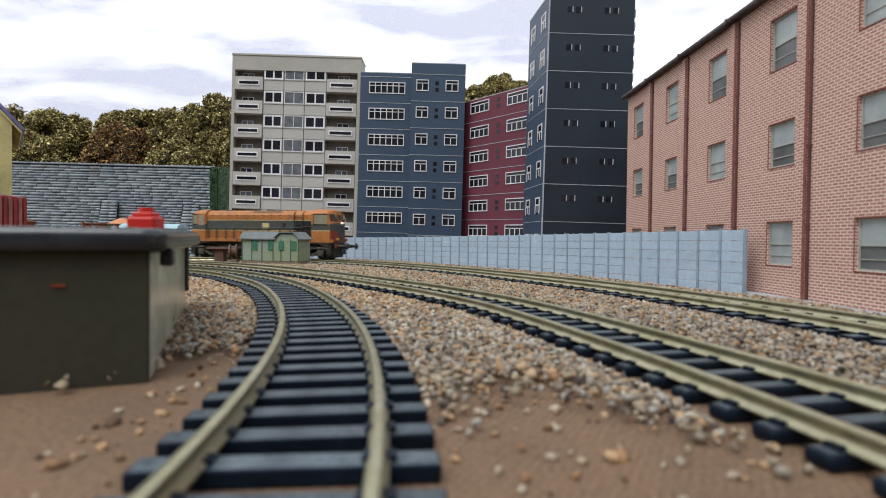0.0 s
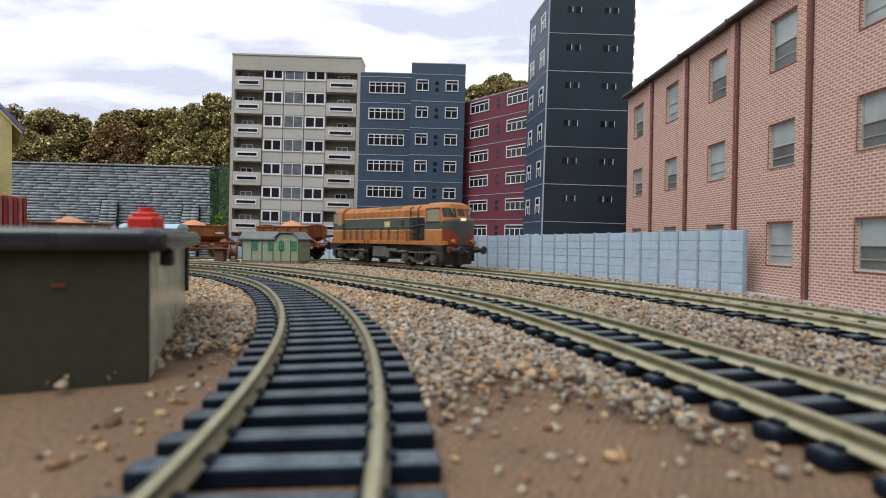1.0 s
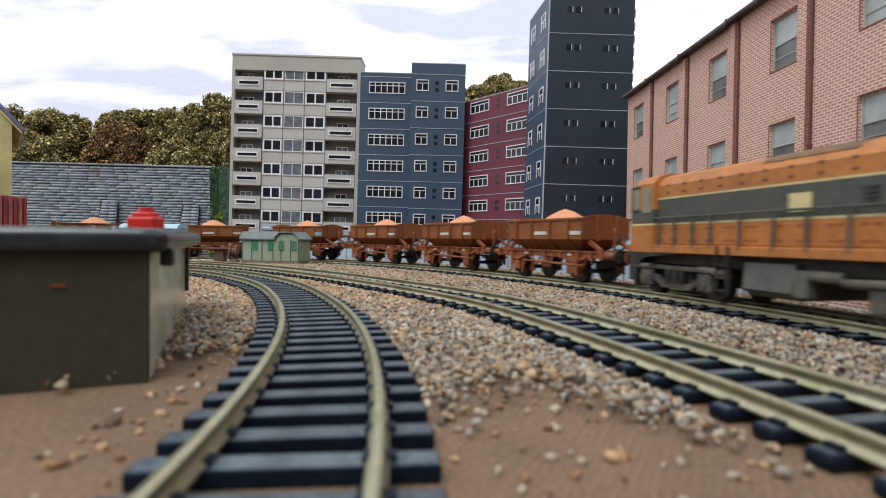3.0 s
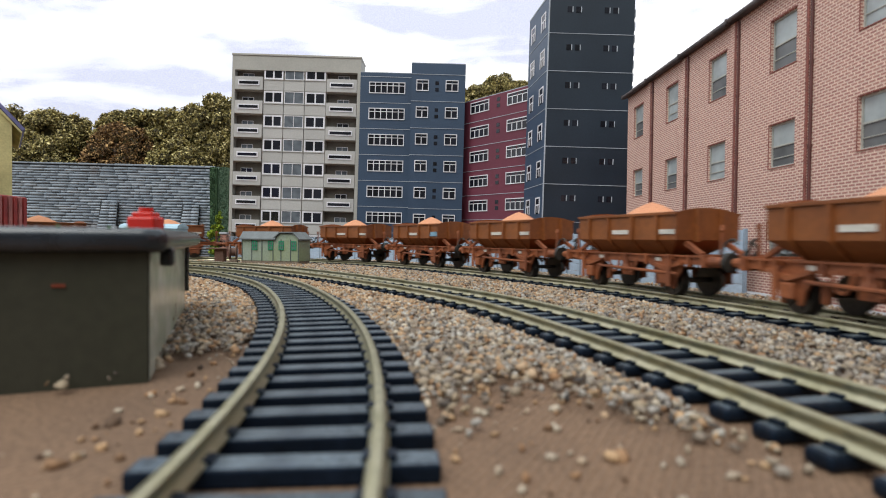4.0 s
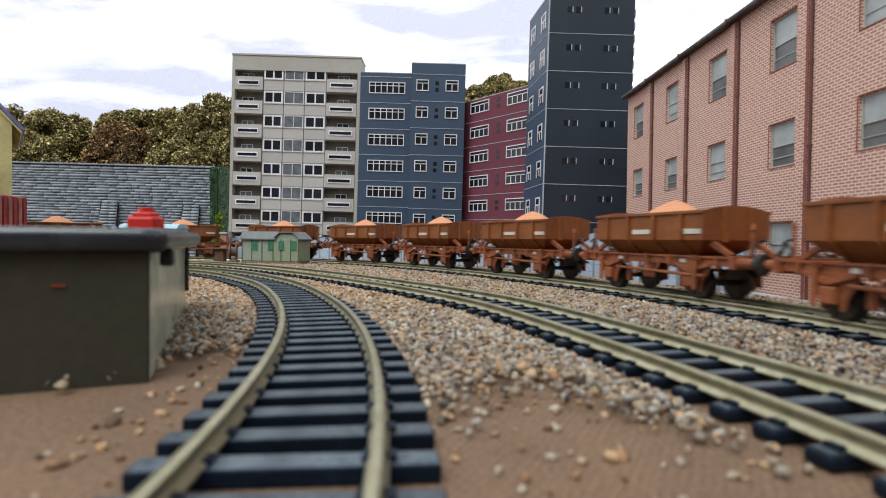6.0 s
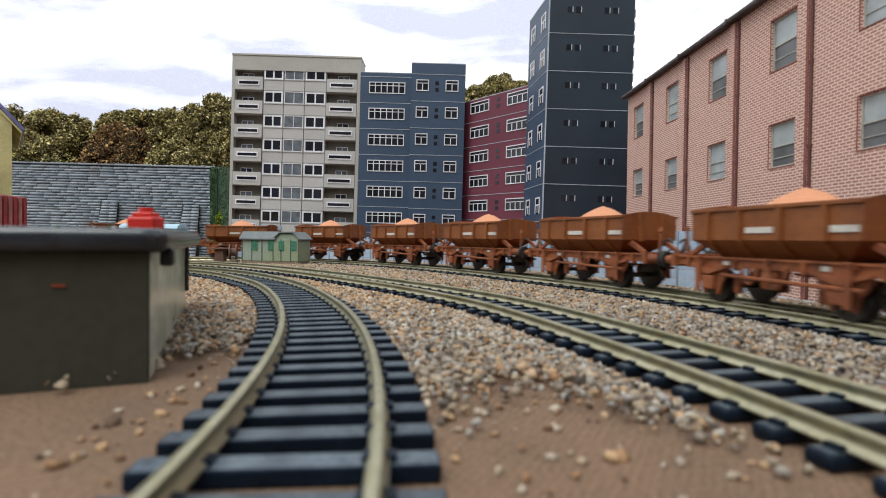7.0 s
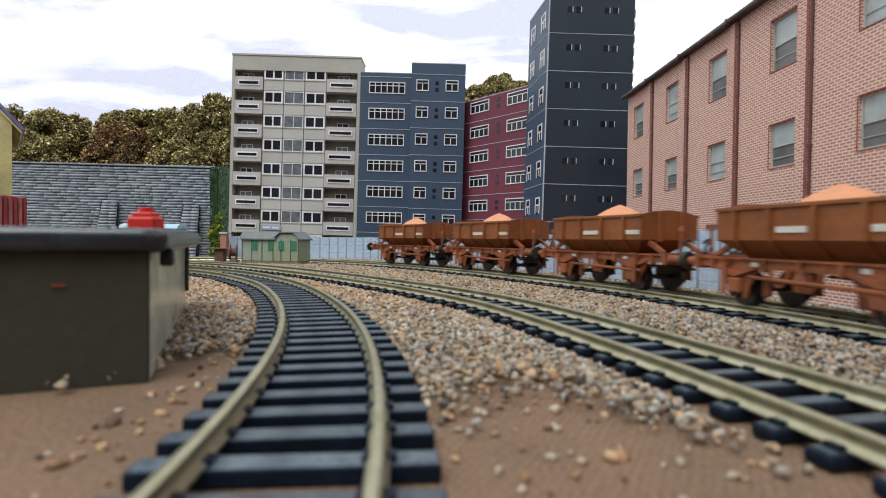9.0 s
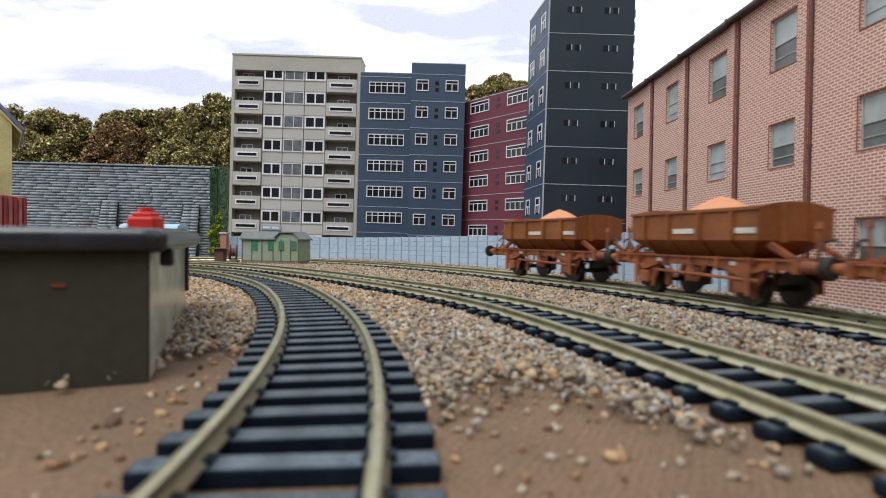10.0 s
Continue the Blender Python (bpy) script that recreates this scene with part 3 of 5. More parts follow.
panel_block("maroon_apartment_block", "maroon panelled apartment block with white windows", (21, 640, -4.6), -50.5, 0.6, 106, 187, 40, MAROON, 7, 19, 28.5,
            [("w", 14, 45, 0.34, 0.80, 4), ("w", 73, 103, 0.34, 0.80, 4), ("v", 57, 62, 0.38, 0.62, 1)])


def tower():
    t = thing("tower_block", "tall dark navy tower block with pale floor lines", "building", (86.5, 470, -4.6), 0, 1.2)
    W, H, D, fl = 75.0, 240.0, 60.0, 33.1
    b = B()
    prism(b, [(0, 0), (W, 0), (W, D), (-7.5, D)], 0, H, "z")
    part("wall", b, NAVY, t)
    b = B()
    prism(b, [(-0.5, -0.5), (W + 0.5, -0.5), (W + 0.5, D + 0.5), (-8, D + 0.5)], H, H + 1.5, "z")
    part("roof", b, LINE, t, "pale roof edge")
    b = B()
    box(b, -0.5, 0.6, -0.5, 0.4, 0, H)
    part("corner_strip", b, LINE, t)
    for k in range(8):
        z = 8 + k * fl
        if z < H:
            b = B()
            box(b, 0, W, -0.3, 0.05, z - 0.25, z + 0.25)
            part("floor_line", b, LINE, t)
        if z + fl < H + 8:
            for x in (16, 23.5, 48.5, 56):
                b = B()
                box(b, x, x + 5, -0.25, 0.1, z + 18.5, z + 23.5)
                w = part("window", b, GLASS, t, "small dark window")
                b = B()
                box(b, x + 4.2, x + 5, -0.4, -0.2, z + 18.5, z + 23.5)
                part("window_edge", b, LINE, w)
    side = new("side_wall")
    side.parent = t
    ang = math.atan2(-D, 7.5)
    side.matrix_basis = Matrix.Translation((-7.6 * MM, D * MM, 0)) @ Matrix.Rotation(ang, 4, "Z")
    b = B()
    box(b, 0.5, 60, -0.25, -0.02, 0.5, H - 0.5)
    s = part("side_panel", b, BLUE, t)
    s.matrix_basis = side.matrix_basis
    bpy.data.objects.remove(side)
    for k in range(8):
        z = 8 + k * fl
        if z + fl > H + 10:
            continue
        b = B()
        box(b, 0, 60, -0.6, -0.2, z - 0.25, z + 0.25)
        part("floor_line", b, LINE, s)
        for x in (9, 40):
            b = B()
            box(b, x, x + 13, -0.5, -0.2, z + 7, z + 22)
            part("window", b, GLASS, s)
            b = B()
            box(b, x, x + 1.5, -0.8, -0.3, z + 7, z + 22), box(b, x + 11.5, x + 13, -0.8, -0.3, z + 7, z + 22), box(b, x + 1.5, x + 11.5, -0.8, -0.3, z + 20.8, z + 22), box(b, x + 1.5, x + 11.5, -0.8, -0.3, z + 14.5, z + 15.6), box(b, x + 6, x + 7, -0.8, -0.3, z + 8, z + 14.5)
            part("window_frame", b, WHITE, s, "white window frame")
    # pale ribs on the far edge
    for k in range(12):
        b = B()
        box(b, W, W + 1.6, 2, 6, 100 + k * 11.2, 107 + k * 11.2)
        part("edge_rib", b, LINE, t)


tower()


# ---- brick factory along the outer track; built along +x, facade looking to -y ----
def factory():
    # local x runs from the far corner (140, 406) towards the viewer
    ang = math.degrees(math.atan2(-1, 0.03))
    t = thing("brick_factory", "red brick factory with sash windows and brown downpipes", "building", (139.7, 406, -4.6), ang)
    L, H = 560.0, 133.0
    cols = [(13, 29), (65.5, 81), (117, 133.5), (168.5, 185), (217.5, 236), (270, 288), (319, 337), (367, 385)]
    rows = [(14.5, 33), (57, 76), (99.5, 122)]
    b = B()
    xs = [0] + [v for c in cols for v in c] + [L]
    zs = [0] + [v for r in rows for v in r] + [H]
    for i in range(len(xs) - 1):
        for k in range(len(zs) - 1):
            if i % 2 and k % 2:
                continue
            box(b, xs[i], xs[i + 1], 0, 3, zs[k], zs[k + 1])
    bmesh.ops.remove_doubles(b, verts=b.verts, dist=0.001)
    part("brick_wall", b, BRICK, t)
    b = B()
    box(b, 0, L, 3.2, 120, 0, H - 1), box(b, 0, 3, 0.1, 120, 0, H - 1)
    part("inner_shell", b, BRICK, t)
    b = B()
    prism(b, [(-3.5, H), (-3.5, H + 2.2), (40, H + 16), (120, H + 16), (120, H)], -2, L, "x")
    part("roof", b, SLATE, t, "dark slate eaves")
    rg = random.Random(5)
    ends = [-2, 41, 89, 139, 190, 241, 290, 339, 388, L]
    for x0, x1 in zip(ends, ends[1:]):
        dz = rg.uniform(-0.5, 0.5)
        b = B()
        rod(b, (x0 + 0.3, -3.4, H + 0.4 + dz), (x1 - 0.3, -3.4, H + 0.4 - dz), 1.3, 10)
        box(b, x0 + 0.2, x0 + 1.6, -5.0, -2.0, H - 0.8, H + 2.0, 0.2)
        part("gutter", b, SLATE, t, "dark eaves gutter")
    for x in (46, 94.5, 145, 195, 246, 295, 344, 393):
        b = B()
        box(b, x - 7.0, x - 1.0, -1.1, -0.01, 0, H - 0.5)
        part("brick_pier", b, BRICK, t, "brick pier")
        b = B()
        box(b, x - 2.6, x - 1.0, -1.35, -1.12, 0, H - 0.6)
        part("pier_edge", b, BRICKDARK, t, "dark red brick pier edge")
        b = B()
        rod(b, (x - 0.3, -0.6, 1.6), (x - 0.3, -0.6, H - 1), 0.6, 10)
        for z in (30, 62, 95, 124):
            rod(b, (x - 0.3, -0.6, z), (x - 0.3, -0.6, z + 1.5), 0.8, 10)
        part("downpipe", b, PIPE, t, "red-brown downpipe beside a brick pier")
    for c, (x0, x1) in enumerate(cols):
        for r, (z0, z1) in enumerate(rows):
            f, e = B(), 0.7
            box(f, x0, x1, 1.2, 2.4, z0, z0 + e), box(f, x0, x1, 1.2, 2.4, z1 - e, z1), box(f, x0, x0 + e, 1.2, 2.4, z0 + e, z1 - e), box(f, x1 - e, x1, 1.2, 2.4, z0 + e, z1 - e)
            zm = (z0 + z1) / 2 - 0.5
            box(f, x0 + e, x1 - e, 1.2, 2.4, zm, zm + 0.7)
            w = part("window", f, SASH, t, "weathered sash window with a pale blind")
            p = B()
            box(p, x0 + e, x1 - e, 1.7, 2.3, zm + 0.7, z1 - e)
            part("upper_pane", p, PANELIGHT, w)
            p = B()
            box(p, x0 + e, x1 - e, 1.7, 2.3, z0 + e, zm)
            part("lower_pane", p, PANEDARK if (c + r) % 3 else PANELIGHT, w)
            p = B()
            box(p, x0 - 0.4, x1 + 0.4, -0.3, 1.1, z0 - 0.5, z0 - 0.02, 0.1)
            part("sill", p, BRICKDARK, w, "brown brick sill")
            # Dark red strips at top and far side paint the reveal's shade.
            p = B()
            box(p, x0 - 0.5, x1 + 0.3, -0.12, 0.9, z1 + 0.02, z1 + 0.6, 0.1), box(p, x0 - 0.5, x0 - 0.02, -0.12, 0.9, z0, z1)
            part("surround", p, BRICKDARK, w, "dark red strips painted as shade of the window reveal")
            p = B()
            box(p, x0 + e, x1 - e, 1.3, 1.75, z0 + (zm - z0) * 0.45, z0 + (zm - z0) * 0.45 + 0.35)
            part("glazing_bar", p, SASH, w)
    k = B()
    box(k, -2, L, -6.5, -0.1, 0, 1.4, 0.3)
    part("base_strip", k, KERB, t, "grey card base strip")


factory()


# ---- stone retaining wall ----
def stone_wall():
    t = thing("stone_wall", "grey moulded stone retaining wall with buttresses", "wall", (-640, 655, -4.6), 0, 0.9, kind="structure")
    b = B()
    box(b, 0, 357, 1.5, 12, 0, 114.3)
    part("wall_bed", b, WALLBED, t)
    r = random.Random(3)
    V, F = [], []

    def stone(x0, x1, z0, z1, y0):
        """A long rounded stone: a bulging section with drawn-in ends."""
        o, d = len(V), r.uniform(1.5, 2.6)
        h = z1 - z0
        dz = r.uniform(-0.18, 0.18)
        for k, (u, v) in enumerate(((0, 0), (0.12, 0.7), (0.5, 1.0), (0.86, 0.75), (1, 0))):
            i = 0.06 + 0.35 * v
            V.append((x0 + i, y0 + 1.6 - d * v - 0.2 * (v > 0.6) * r.random(), z0 + h * u + dz))
            V.append((x1 - i, y0 + 1.6 - d * v - 0.2 * (v > 0.6) * r.random(), z0 + h * u + dz))
        for k in range(4):
            a = o + 2 * k
            F.extend([(a, a + 1, a + 3), (a, a + 3, a + 2)])
        F.extend([(o, o + 2, o + 8), (o + 2, o + 4, o + 6), (o + 2, o + 6, o + 8), (o + 1, o + 9, o + 3), (o + 3, o + 7, o + 5), (o + 3, o + 9, o + 7)])

    z = 0.5
    while z < 112:
        h = r.uniform(2.8, 4.0)
        x = r.uniform(-6, 0)
        while x < 355:
            w = r.uniform(8, 26)
            stone(max(x, 0), min(x + w - 0.2, 357), z, z + h - 0.25, 0.0)
            x += w
        z += h
    for bx in (222, 322):
        z = 0.5
        while z < 68:
            h = r.uniform(3.2, 4.2)
            grow = (68 - z) * 0.12
            stone(bx - grow, bx + 9, z, z + h - 0.4, -5 - grow)
            stone(bx + 9, bx + 18, z, z + h - 0.4, -5 - grow)
            z += h
        b = B()
        prism(b, [(-13.0, 0), (1.4, 0), (1.4, 68), (-4.2, 68)], bx - 3, bx + 17, "x")
        part("buttress", b, WALLBED, t)
    tagged(cloud_mesh("wall_stones", V, np.array(F), WALLROCK, t), kind="stuff")
    b = B()
    x = 0
    while x < 355:
        w = r.uniform(18, 26)
        box(b, x, min(x + w - 0.3, 357), -1.6, 12, 114.4, 116.4 + r.uniform(-0.3, 0.3), 0.4)
        x += w
    part("coping", b, WALLROCK, t, "flat grey coping stones")


stone_wall()


# ---- woods behind the wall ----
def woods():
    def crown(cx, cy, cz, R, H, n, material, rngw, parent, lobes=64, core=True, leaf=1.0):
        """Leaf clumps over a dome of rounded lobes; painted shade darkens the lumpy core."""
        az, el = rngw.uniform(-0.5, 3.64, lobes), np.arcsin(rngw.uniform(-0.25, 0.97, lobes))
        rad = R * rngw.uniform(0.14, 0.27, lobes)
        k = np.where(rngw.random(lobes) < 0.75, 1.0, 0.55)
        c = np.c_[(R - rad) * np.cos(el) * np.cos(az) * k, -(R * 0.6) * np.cos(el) * np.sin(az) * k, (H - rad) * np.sin(el) * k] + (cx, cy, cz)
        # Added core closes the gaps; its dark colour stands in for inner shade.
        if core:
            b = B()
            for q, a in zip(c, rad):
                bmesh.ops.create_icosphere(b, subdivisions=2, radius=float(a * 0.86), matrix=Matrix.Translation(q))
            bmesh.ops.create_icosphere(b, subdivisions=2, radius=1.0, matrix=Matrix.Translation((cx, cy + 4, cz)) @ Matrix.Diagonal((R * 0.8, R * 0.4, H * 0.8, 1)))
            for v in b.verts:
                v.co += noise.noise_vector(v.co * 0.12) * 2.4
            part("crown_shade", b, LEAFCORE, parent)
        i = rngw.choice(lobes, n, p=rad ** 2 / (rad ** 2).sum())
        d = rngw.normal(0, 1, (n, 3))
        d[:, 1] = -np.abs(d[:, 1]) * 1.1 + 0.25
        d /= np.linalg.norm(d, axis=1)[:, None]
        p = c[i] + d * (rad[i] * rngw.uniform(0.75, 1.3, n))[:, None]
        s = rngw.uniform(0.9, 2.2, (n, 1, 1)) * leaf
        tri = rngw.uniform(-1.3, 1.3, (n, 4, 3)) * s
        v = (p[:, None] + tri).reshape(-1, 3)
        f = np.array([(0, 1, 2), (0, 2, 3), (0, 3, 1)])[None] + 4 * np.arange(n)[:, None, None]
        cloud_mesh("crown", v, f.reshape(-1, 3), material, parent)
    rw = np.random.default_rng(8)
    # place, middle and top of the crown, spread
    spots = [(-700, 795, 120, 205, 60), (-637, 790, 128, 214, 50), (-588, 792, 130, 211, 44), (-551, 800, 128, 206, 34), (-522, 815, 112, 180, 36),
             (-489, 800, 130, 213, 36), (-452, 803, 132, 220, 42), (-410, 800, 130, 217, 40), (-374, 796, 130, 222, 38), (-338, 800, 138, 240, 38), (-300, 802, 138, 236, 40),
             (-463, 768, 112, 187, 48), (46, 806, 205, 257, 30), (83, 803, 215, 275, 30), (113, 806, 215, 264, 26), (-590, 768, 100, 168, 48), (-378, 766, 98, 165, 46)]
    for i, (x, y, z, top, R) in enumerate(spots):
        red = i == 11
        t = thing("tree", "brown-leaved tree behind the wall" if red else "full olive-green tree behind the wall", "tree", (x, y, -4.6), group="trees behind the wall")
        b = B()
        rod(b, (0, 0, 0), (4, 0, z * 0.75), 7, 9, 3.5)
        for k in range(5):
            a = k * 1.26
            rod(b, (3, 0, z * 0.5 + k * 3), (R * 0.6 * math.cos(a), R * 0.35 * math.sin(a), z * 0.85 + k * 4), 2.4, 6, 0.8)
        part("trunk", b, BARK, t)
        crown(0, 0, z, R * 1.12, top - z, 15000, LEAFRED if red else LEAF, rw, t)
    t = thing("bush", "bright yellow-green bush at the foot of the block", "bush", (-252, 592, -4.6))
    b = B()
    rod(b, (0, 0, 0), (0, 0, 30), 1.6, 8, 0.6)
    part("trunk", b, BARK, t)
    for k in range(5):
        crown(3 * math.sin(k * 2.1), 0, 8 + 9 * k, 13 - 2.2 * k, 8.5, 420, BUSH, rw, t, 9, False, 0.75)
    # green flock sheet at the end of the wall
    t = thing("green_sheet", "upright sheet of green scatter at the end of the wall", "screen", (-283, 646, -4.6))
    for nm, x0, x1, y0, m in (("edge_strip", 0.5, 8.4, -3, HEDGE), ("sheet", 8.6, 21, 0, HEDGEPALE)):
        b = B()
        box(b, x0, x1, y0 + 0.5, 5, 0, 108.5)
        n = 2600 if nm == "sheet" else 1500
        part("backing_" + nm, b, m, t)
        p = np.c_[rw.uniform(x0, x1, n), np.full(n, y0 + 0.2), rw.uniform(0, 109, n)]
        v = (p[:, None] + rw.uniform(-0.9, 0.9, (n, 4, 3))).reshape(-1, 3)
        f = np.array([(0, 1, 2), (0, 2, 3), (0, 3, 1)])[None] + 4 * np.arange(n)[:, None, None]
        cloud_mesh("flock", v, f.reshape(-1, 3), m, t)


woods()


# ---- small buildings and lineside things ----
def hut():
    t = thing("lineside_hut", "grey-green boarded hut with green windows beside the track", "hut", (-142, 452, 0), -14)
    t.scale = (0.74, 0.6, 0.86)
    b = B()
    box(b, -35.6, 35.6, -15.6, 15.6, -5.3, 0, 0.2)
    part("plinth", b, STONEBASE, t, "low stone-coloured base")
    b = B()
    box(b, -36, 36, -16, 16, 0, 21, 0.3)
    prism(b, [(6, 20.9), (36, 20.9), (36, 21.5), (29, 26.5), (13, 26.5), (6, 21.5)], -15.9, 15.9, "y")
    part("wall", b, HUTW, t)
    b = B()
    prism(b, [(-19, 20.6), (-19, 21.6), (-10, 28.6), (10, 28.6), (19, 21.6), (19, 20.6), (10, 27.4), (-10, 27.4)], -38, 8, "x")
    part("roof", b, HUTROOF, t, "grey felt roof")
    b = B()
    prism(b, [(5, 21.2), (5, 22.4), (13, 28.4), (29, 28.4), (38, 21.4), (38, 20.2), (29, 27.2), (13, 27.2)], -18.5, 18.5, "y")
    part("gable_roof", b, HUTROOF, t, "grey gable roof")
    for x in (-35.5, -23, -10, 4, 14, 26, 35.5):
        b = B()
        box(b, x - 0.5, x + 0.5, -16.6, -15.9, 0, 21, 0.1)
        part("batten", b, HUTTRIM, t)
    for x in (-19, 1, 14.5, 30):
        b = B()
        box(b, x - 3, x + 3, -16.7, -16.3, 11, 19)
        part("window_pane", b, PANEDARK, t)
        b = B()
        for u in (-3.2, -0.5, 2.2):
            box(b, x + u, x + u + 1.0, -17.0, -16.6, 10.8, 19.2)
        for z in (10.6, 14.5, 18.4):
            box(b, x - 3.2, x + 3.2, -17.0, -16.6, z, z + 1.0)
        part("window_frame", b, GREEN, t, "green window frame")


def small_lineside():
    t = thing("cable_drum", "small weathered cable drum beside the hut", "cable drum", (-177, 456, 0), 16)
    b = B()
    box(b, -5.5, 0.5, -4, 4, -4.6, 0.6, 0.3)
    part("plinth", b, STONEBASE, t)
    b = B()
    for x in (0, -5.2):
        rod(b, (x - 0.9, 0, 6.7), (x + 0.1, 0, 6.7), 6.6, 20)
    rod(b, (-5.3, 0, 6.7), (-0.8, 0, 6.7), 3.4, 14)
    part("drum", b, DRUMM, t)
    t = thing("platform_table", "low plank platform on a brown pedestal", "platform", (-196, 468, -4.6))
    b = B()
    box(b, -10.5, 10.5, -6, 6, 13.6, 14.6, 0.2)
    part("top", b, DRUMM, t)
    b = B()
    box(b, -4, 4, -3.5, 3.5, 0, 13.6, 0.3)
    part("pedestal", b, DRUMM, t)
    t = thing("gate_post", "pink brick gate post with a pale cap", "post", (-237, 576, -4.6))
    b = B()
    box(b, -3.4, 3.4, -3.4, 3.4, 0, 27, 0.3)
    part("post", b, POSTBRICK, t)
    b = B()
    box(b, -4.4, 4.4, -4.4, 4.4, 27, 29.4, 0.5)
    part("cap", b, KERB, t, "pale stone cap")


def near_box():
    t = thing("olive_box", "olive-grey card box building with a black lid", "box", (-48.2, 86.8, -4.6), 0)
    b = B()
    prism(b, [(-71.2, -30.4), (0, 0), (-31, 76), (-105, 60)], 0, 21.4, "z")
    part("body", b, BOXM, t)
    # Thin panel in a pale colour that paints the reflection on this side.
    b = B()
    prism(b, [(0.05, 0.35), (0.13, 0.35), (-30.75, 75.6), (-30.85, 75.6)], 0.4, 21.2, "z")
    part("side_panel", b, SIDEM, t, "glossy side panel with its reflection painted pale")
    b = B()
    prism(b, [(-72, -33), (1.0, -1.9), (3.0, 0.2), (-27.5, 79), (-30, 80), (-106, 63)], 21.4, 25.4, "z")
    bmesh.ops.bevel(b, geom=list(b.edges), offset=1.5, segments=6, affect="EDGES", profile=0.5)
    part("lid", b, LIDM, t, "glossy black lid with rounded edge", smooth=True)
    rb = random.Random(12)
    for k in range(26):
        b = B()
        u, q = rb.uniform(2, 66), rb.uniform(0.12, 0.4)
        x, y = 1.0 - 0.92 * u + 0.35 * rb.uniform(-1, 0.3), -1.9 - 0.39 * u
        bmesh.ops.create_icosphere(b, subdivisions=1, radius=q, matrix=Matrix.Translation((x, y + 1.2 + rb.random() * 2, 25.35)))
        part("paint_chip", b, KERB if k % 3 else HEDGE, t)
    b = B()
    prism(b, [(-11.9, -5.3), (-10.3, -4.62), (-10.25, -4.72), (-11.85, -5.4)], 16.1, 16.55, "z")
    part("paint_fleck", b, REDP, t, "small red paint fleck")
    b = B()
    prism(b, [(-1.2, 5.6), (1.3, 5.6), (0.0, 9.2), (-2.4, 9.2)], 18.9, 22.0, "z")
    bmesh.ops.bevel(b, geom=list(b.edges), offset=0.5, segments=3, affect="EDGES", profile=0.5)
    part("lid_lip", b, LIDM, t, "black hanging lip")
    b = B()
    rod(b, (-29.0, 73.2, 7.8), (-29.0, 73.2, 22.0), 0.6, 10)
    part("corner_post", b, LIDM, t)
    t = thing("toy_brick", "small red plastic stud brick on the black lid", "toy brick", (-66, 118, 20.8))
    b = B()
    box(b, -3.0, 3.0, -2.4, 2.4, 0, 3.0, 0.5), box(b, -2.2, 2.2, -1.8, 1.8, 2.9, 4.0, 0.3)
    rod(b, (0, 0, 3.9), (0, 0, 5.0), 1.5, 16)
    part("brick_body", b, REDPLASTIC, t)


def blue_van():
    t = thing("goods_van", "pale blue ribbed goods van standing on the near track", "wagon", (-195.5, 361, 0), 12)
    b = B()
    box(b, -17, 17, -14, 14, 8, 25, 0.6)
    for x in np.arange(-15, 16, 3.6):
        box(b, x - 0.5, x + 0.5, -14.5, 14.5, 9, 24.5)
    part("body", b, VAN, t)
    b = B()
    prism(b, [(-14.6, 24.8), (-13, 26.6), (-6, 28), (6, 28), (13, 26.6), (14.6, 24.8)], -17.5, 17.5, "x")
    part("roof", b, VAN, t, "pale blue curved roof")
    b = B()
    box(b, -19, 19, -11, 11, 5, 8.2)
    part("underframe", b, CHASSIS, t)
    for x in (-11, 11):
        b = B()
        for s in (-1, 1):
            rod(b, (x, s * 7.6, 6.2), (x, s * 9.8, 6.2), 6.2, 20)
        rod(b, (x, -8, 6.2), (x, 8, 6.2), 1.2, 8)
        part("wheelset", b, STEEL, t)


def left_house():
    t = thing("yellow_house", "cream-yellow rendered house with a violet barge board", "house", (-323, 292, -4.6), 40)
    b = B()
    prism(b, [(-60, 0), (67, 0), (67, 95), (0, 175), (-60, 101)], 0, 90, "y")
    part("wall", b, YELLOW, t)
    b = B()
    prism(b, [(0, 176.5), (72, 90), (73.5, 91.5), (0, 179)], -1, 92, "y")
    prism(b, [(0, 176.5), (0, 179), (-73.5, 91.5), (-72, 90)], -1, 92, "y")
    part("roof", b, VIOLET, t, "blue-violet roof edge")
    b = B()
    prism(b, [(61, 100.5), (71.6, 88.4), (72.2, 89.3), (61.5, 102)], -0.9, 91, "y")
    part("soffit", b, YELLOW, t, "cream soffit")
    b = B()
    box(b, 45, 52, -0.6, 0.3, 4, 44)
    part("door", b, VIOLET, t, "dark blue door")
    t = thing("red_container", "faded red ribbed container beside the house", "container", (-275, 292, -4.6), 6)
    b = B()
    box(b, -60, 34, -14, 14, 0, 46, 0.6)
    part("body", b, REDBOX, t)
    for k in range(7):
        b = B()
        box(b, 33.9, 34.9, -13.6 + 4 * k, -10.9 + 4 * k, 0.5, 45.5, 0.2)
        part("end_rib", b, REDPALE if k % 2 else REDBOX, t)
    for x in np.arange(-58, 34, 5.2):
        for s in (-1, 1):
            b = B()
            box(b, x - 0.9, x + 0.9, s * 14.5 - 0.6, s * 14.5 + 0.6, 1, 45, 0.2)
            part("side_rib", b, REDBOX if round(x) % 2 else REDPALE, t)


hut()
small_lineside()
near_box()
blue_van()
left_house()


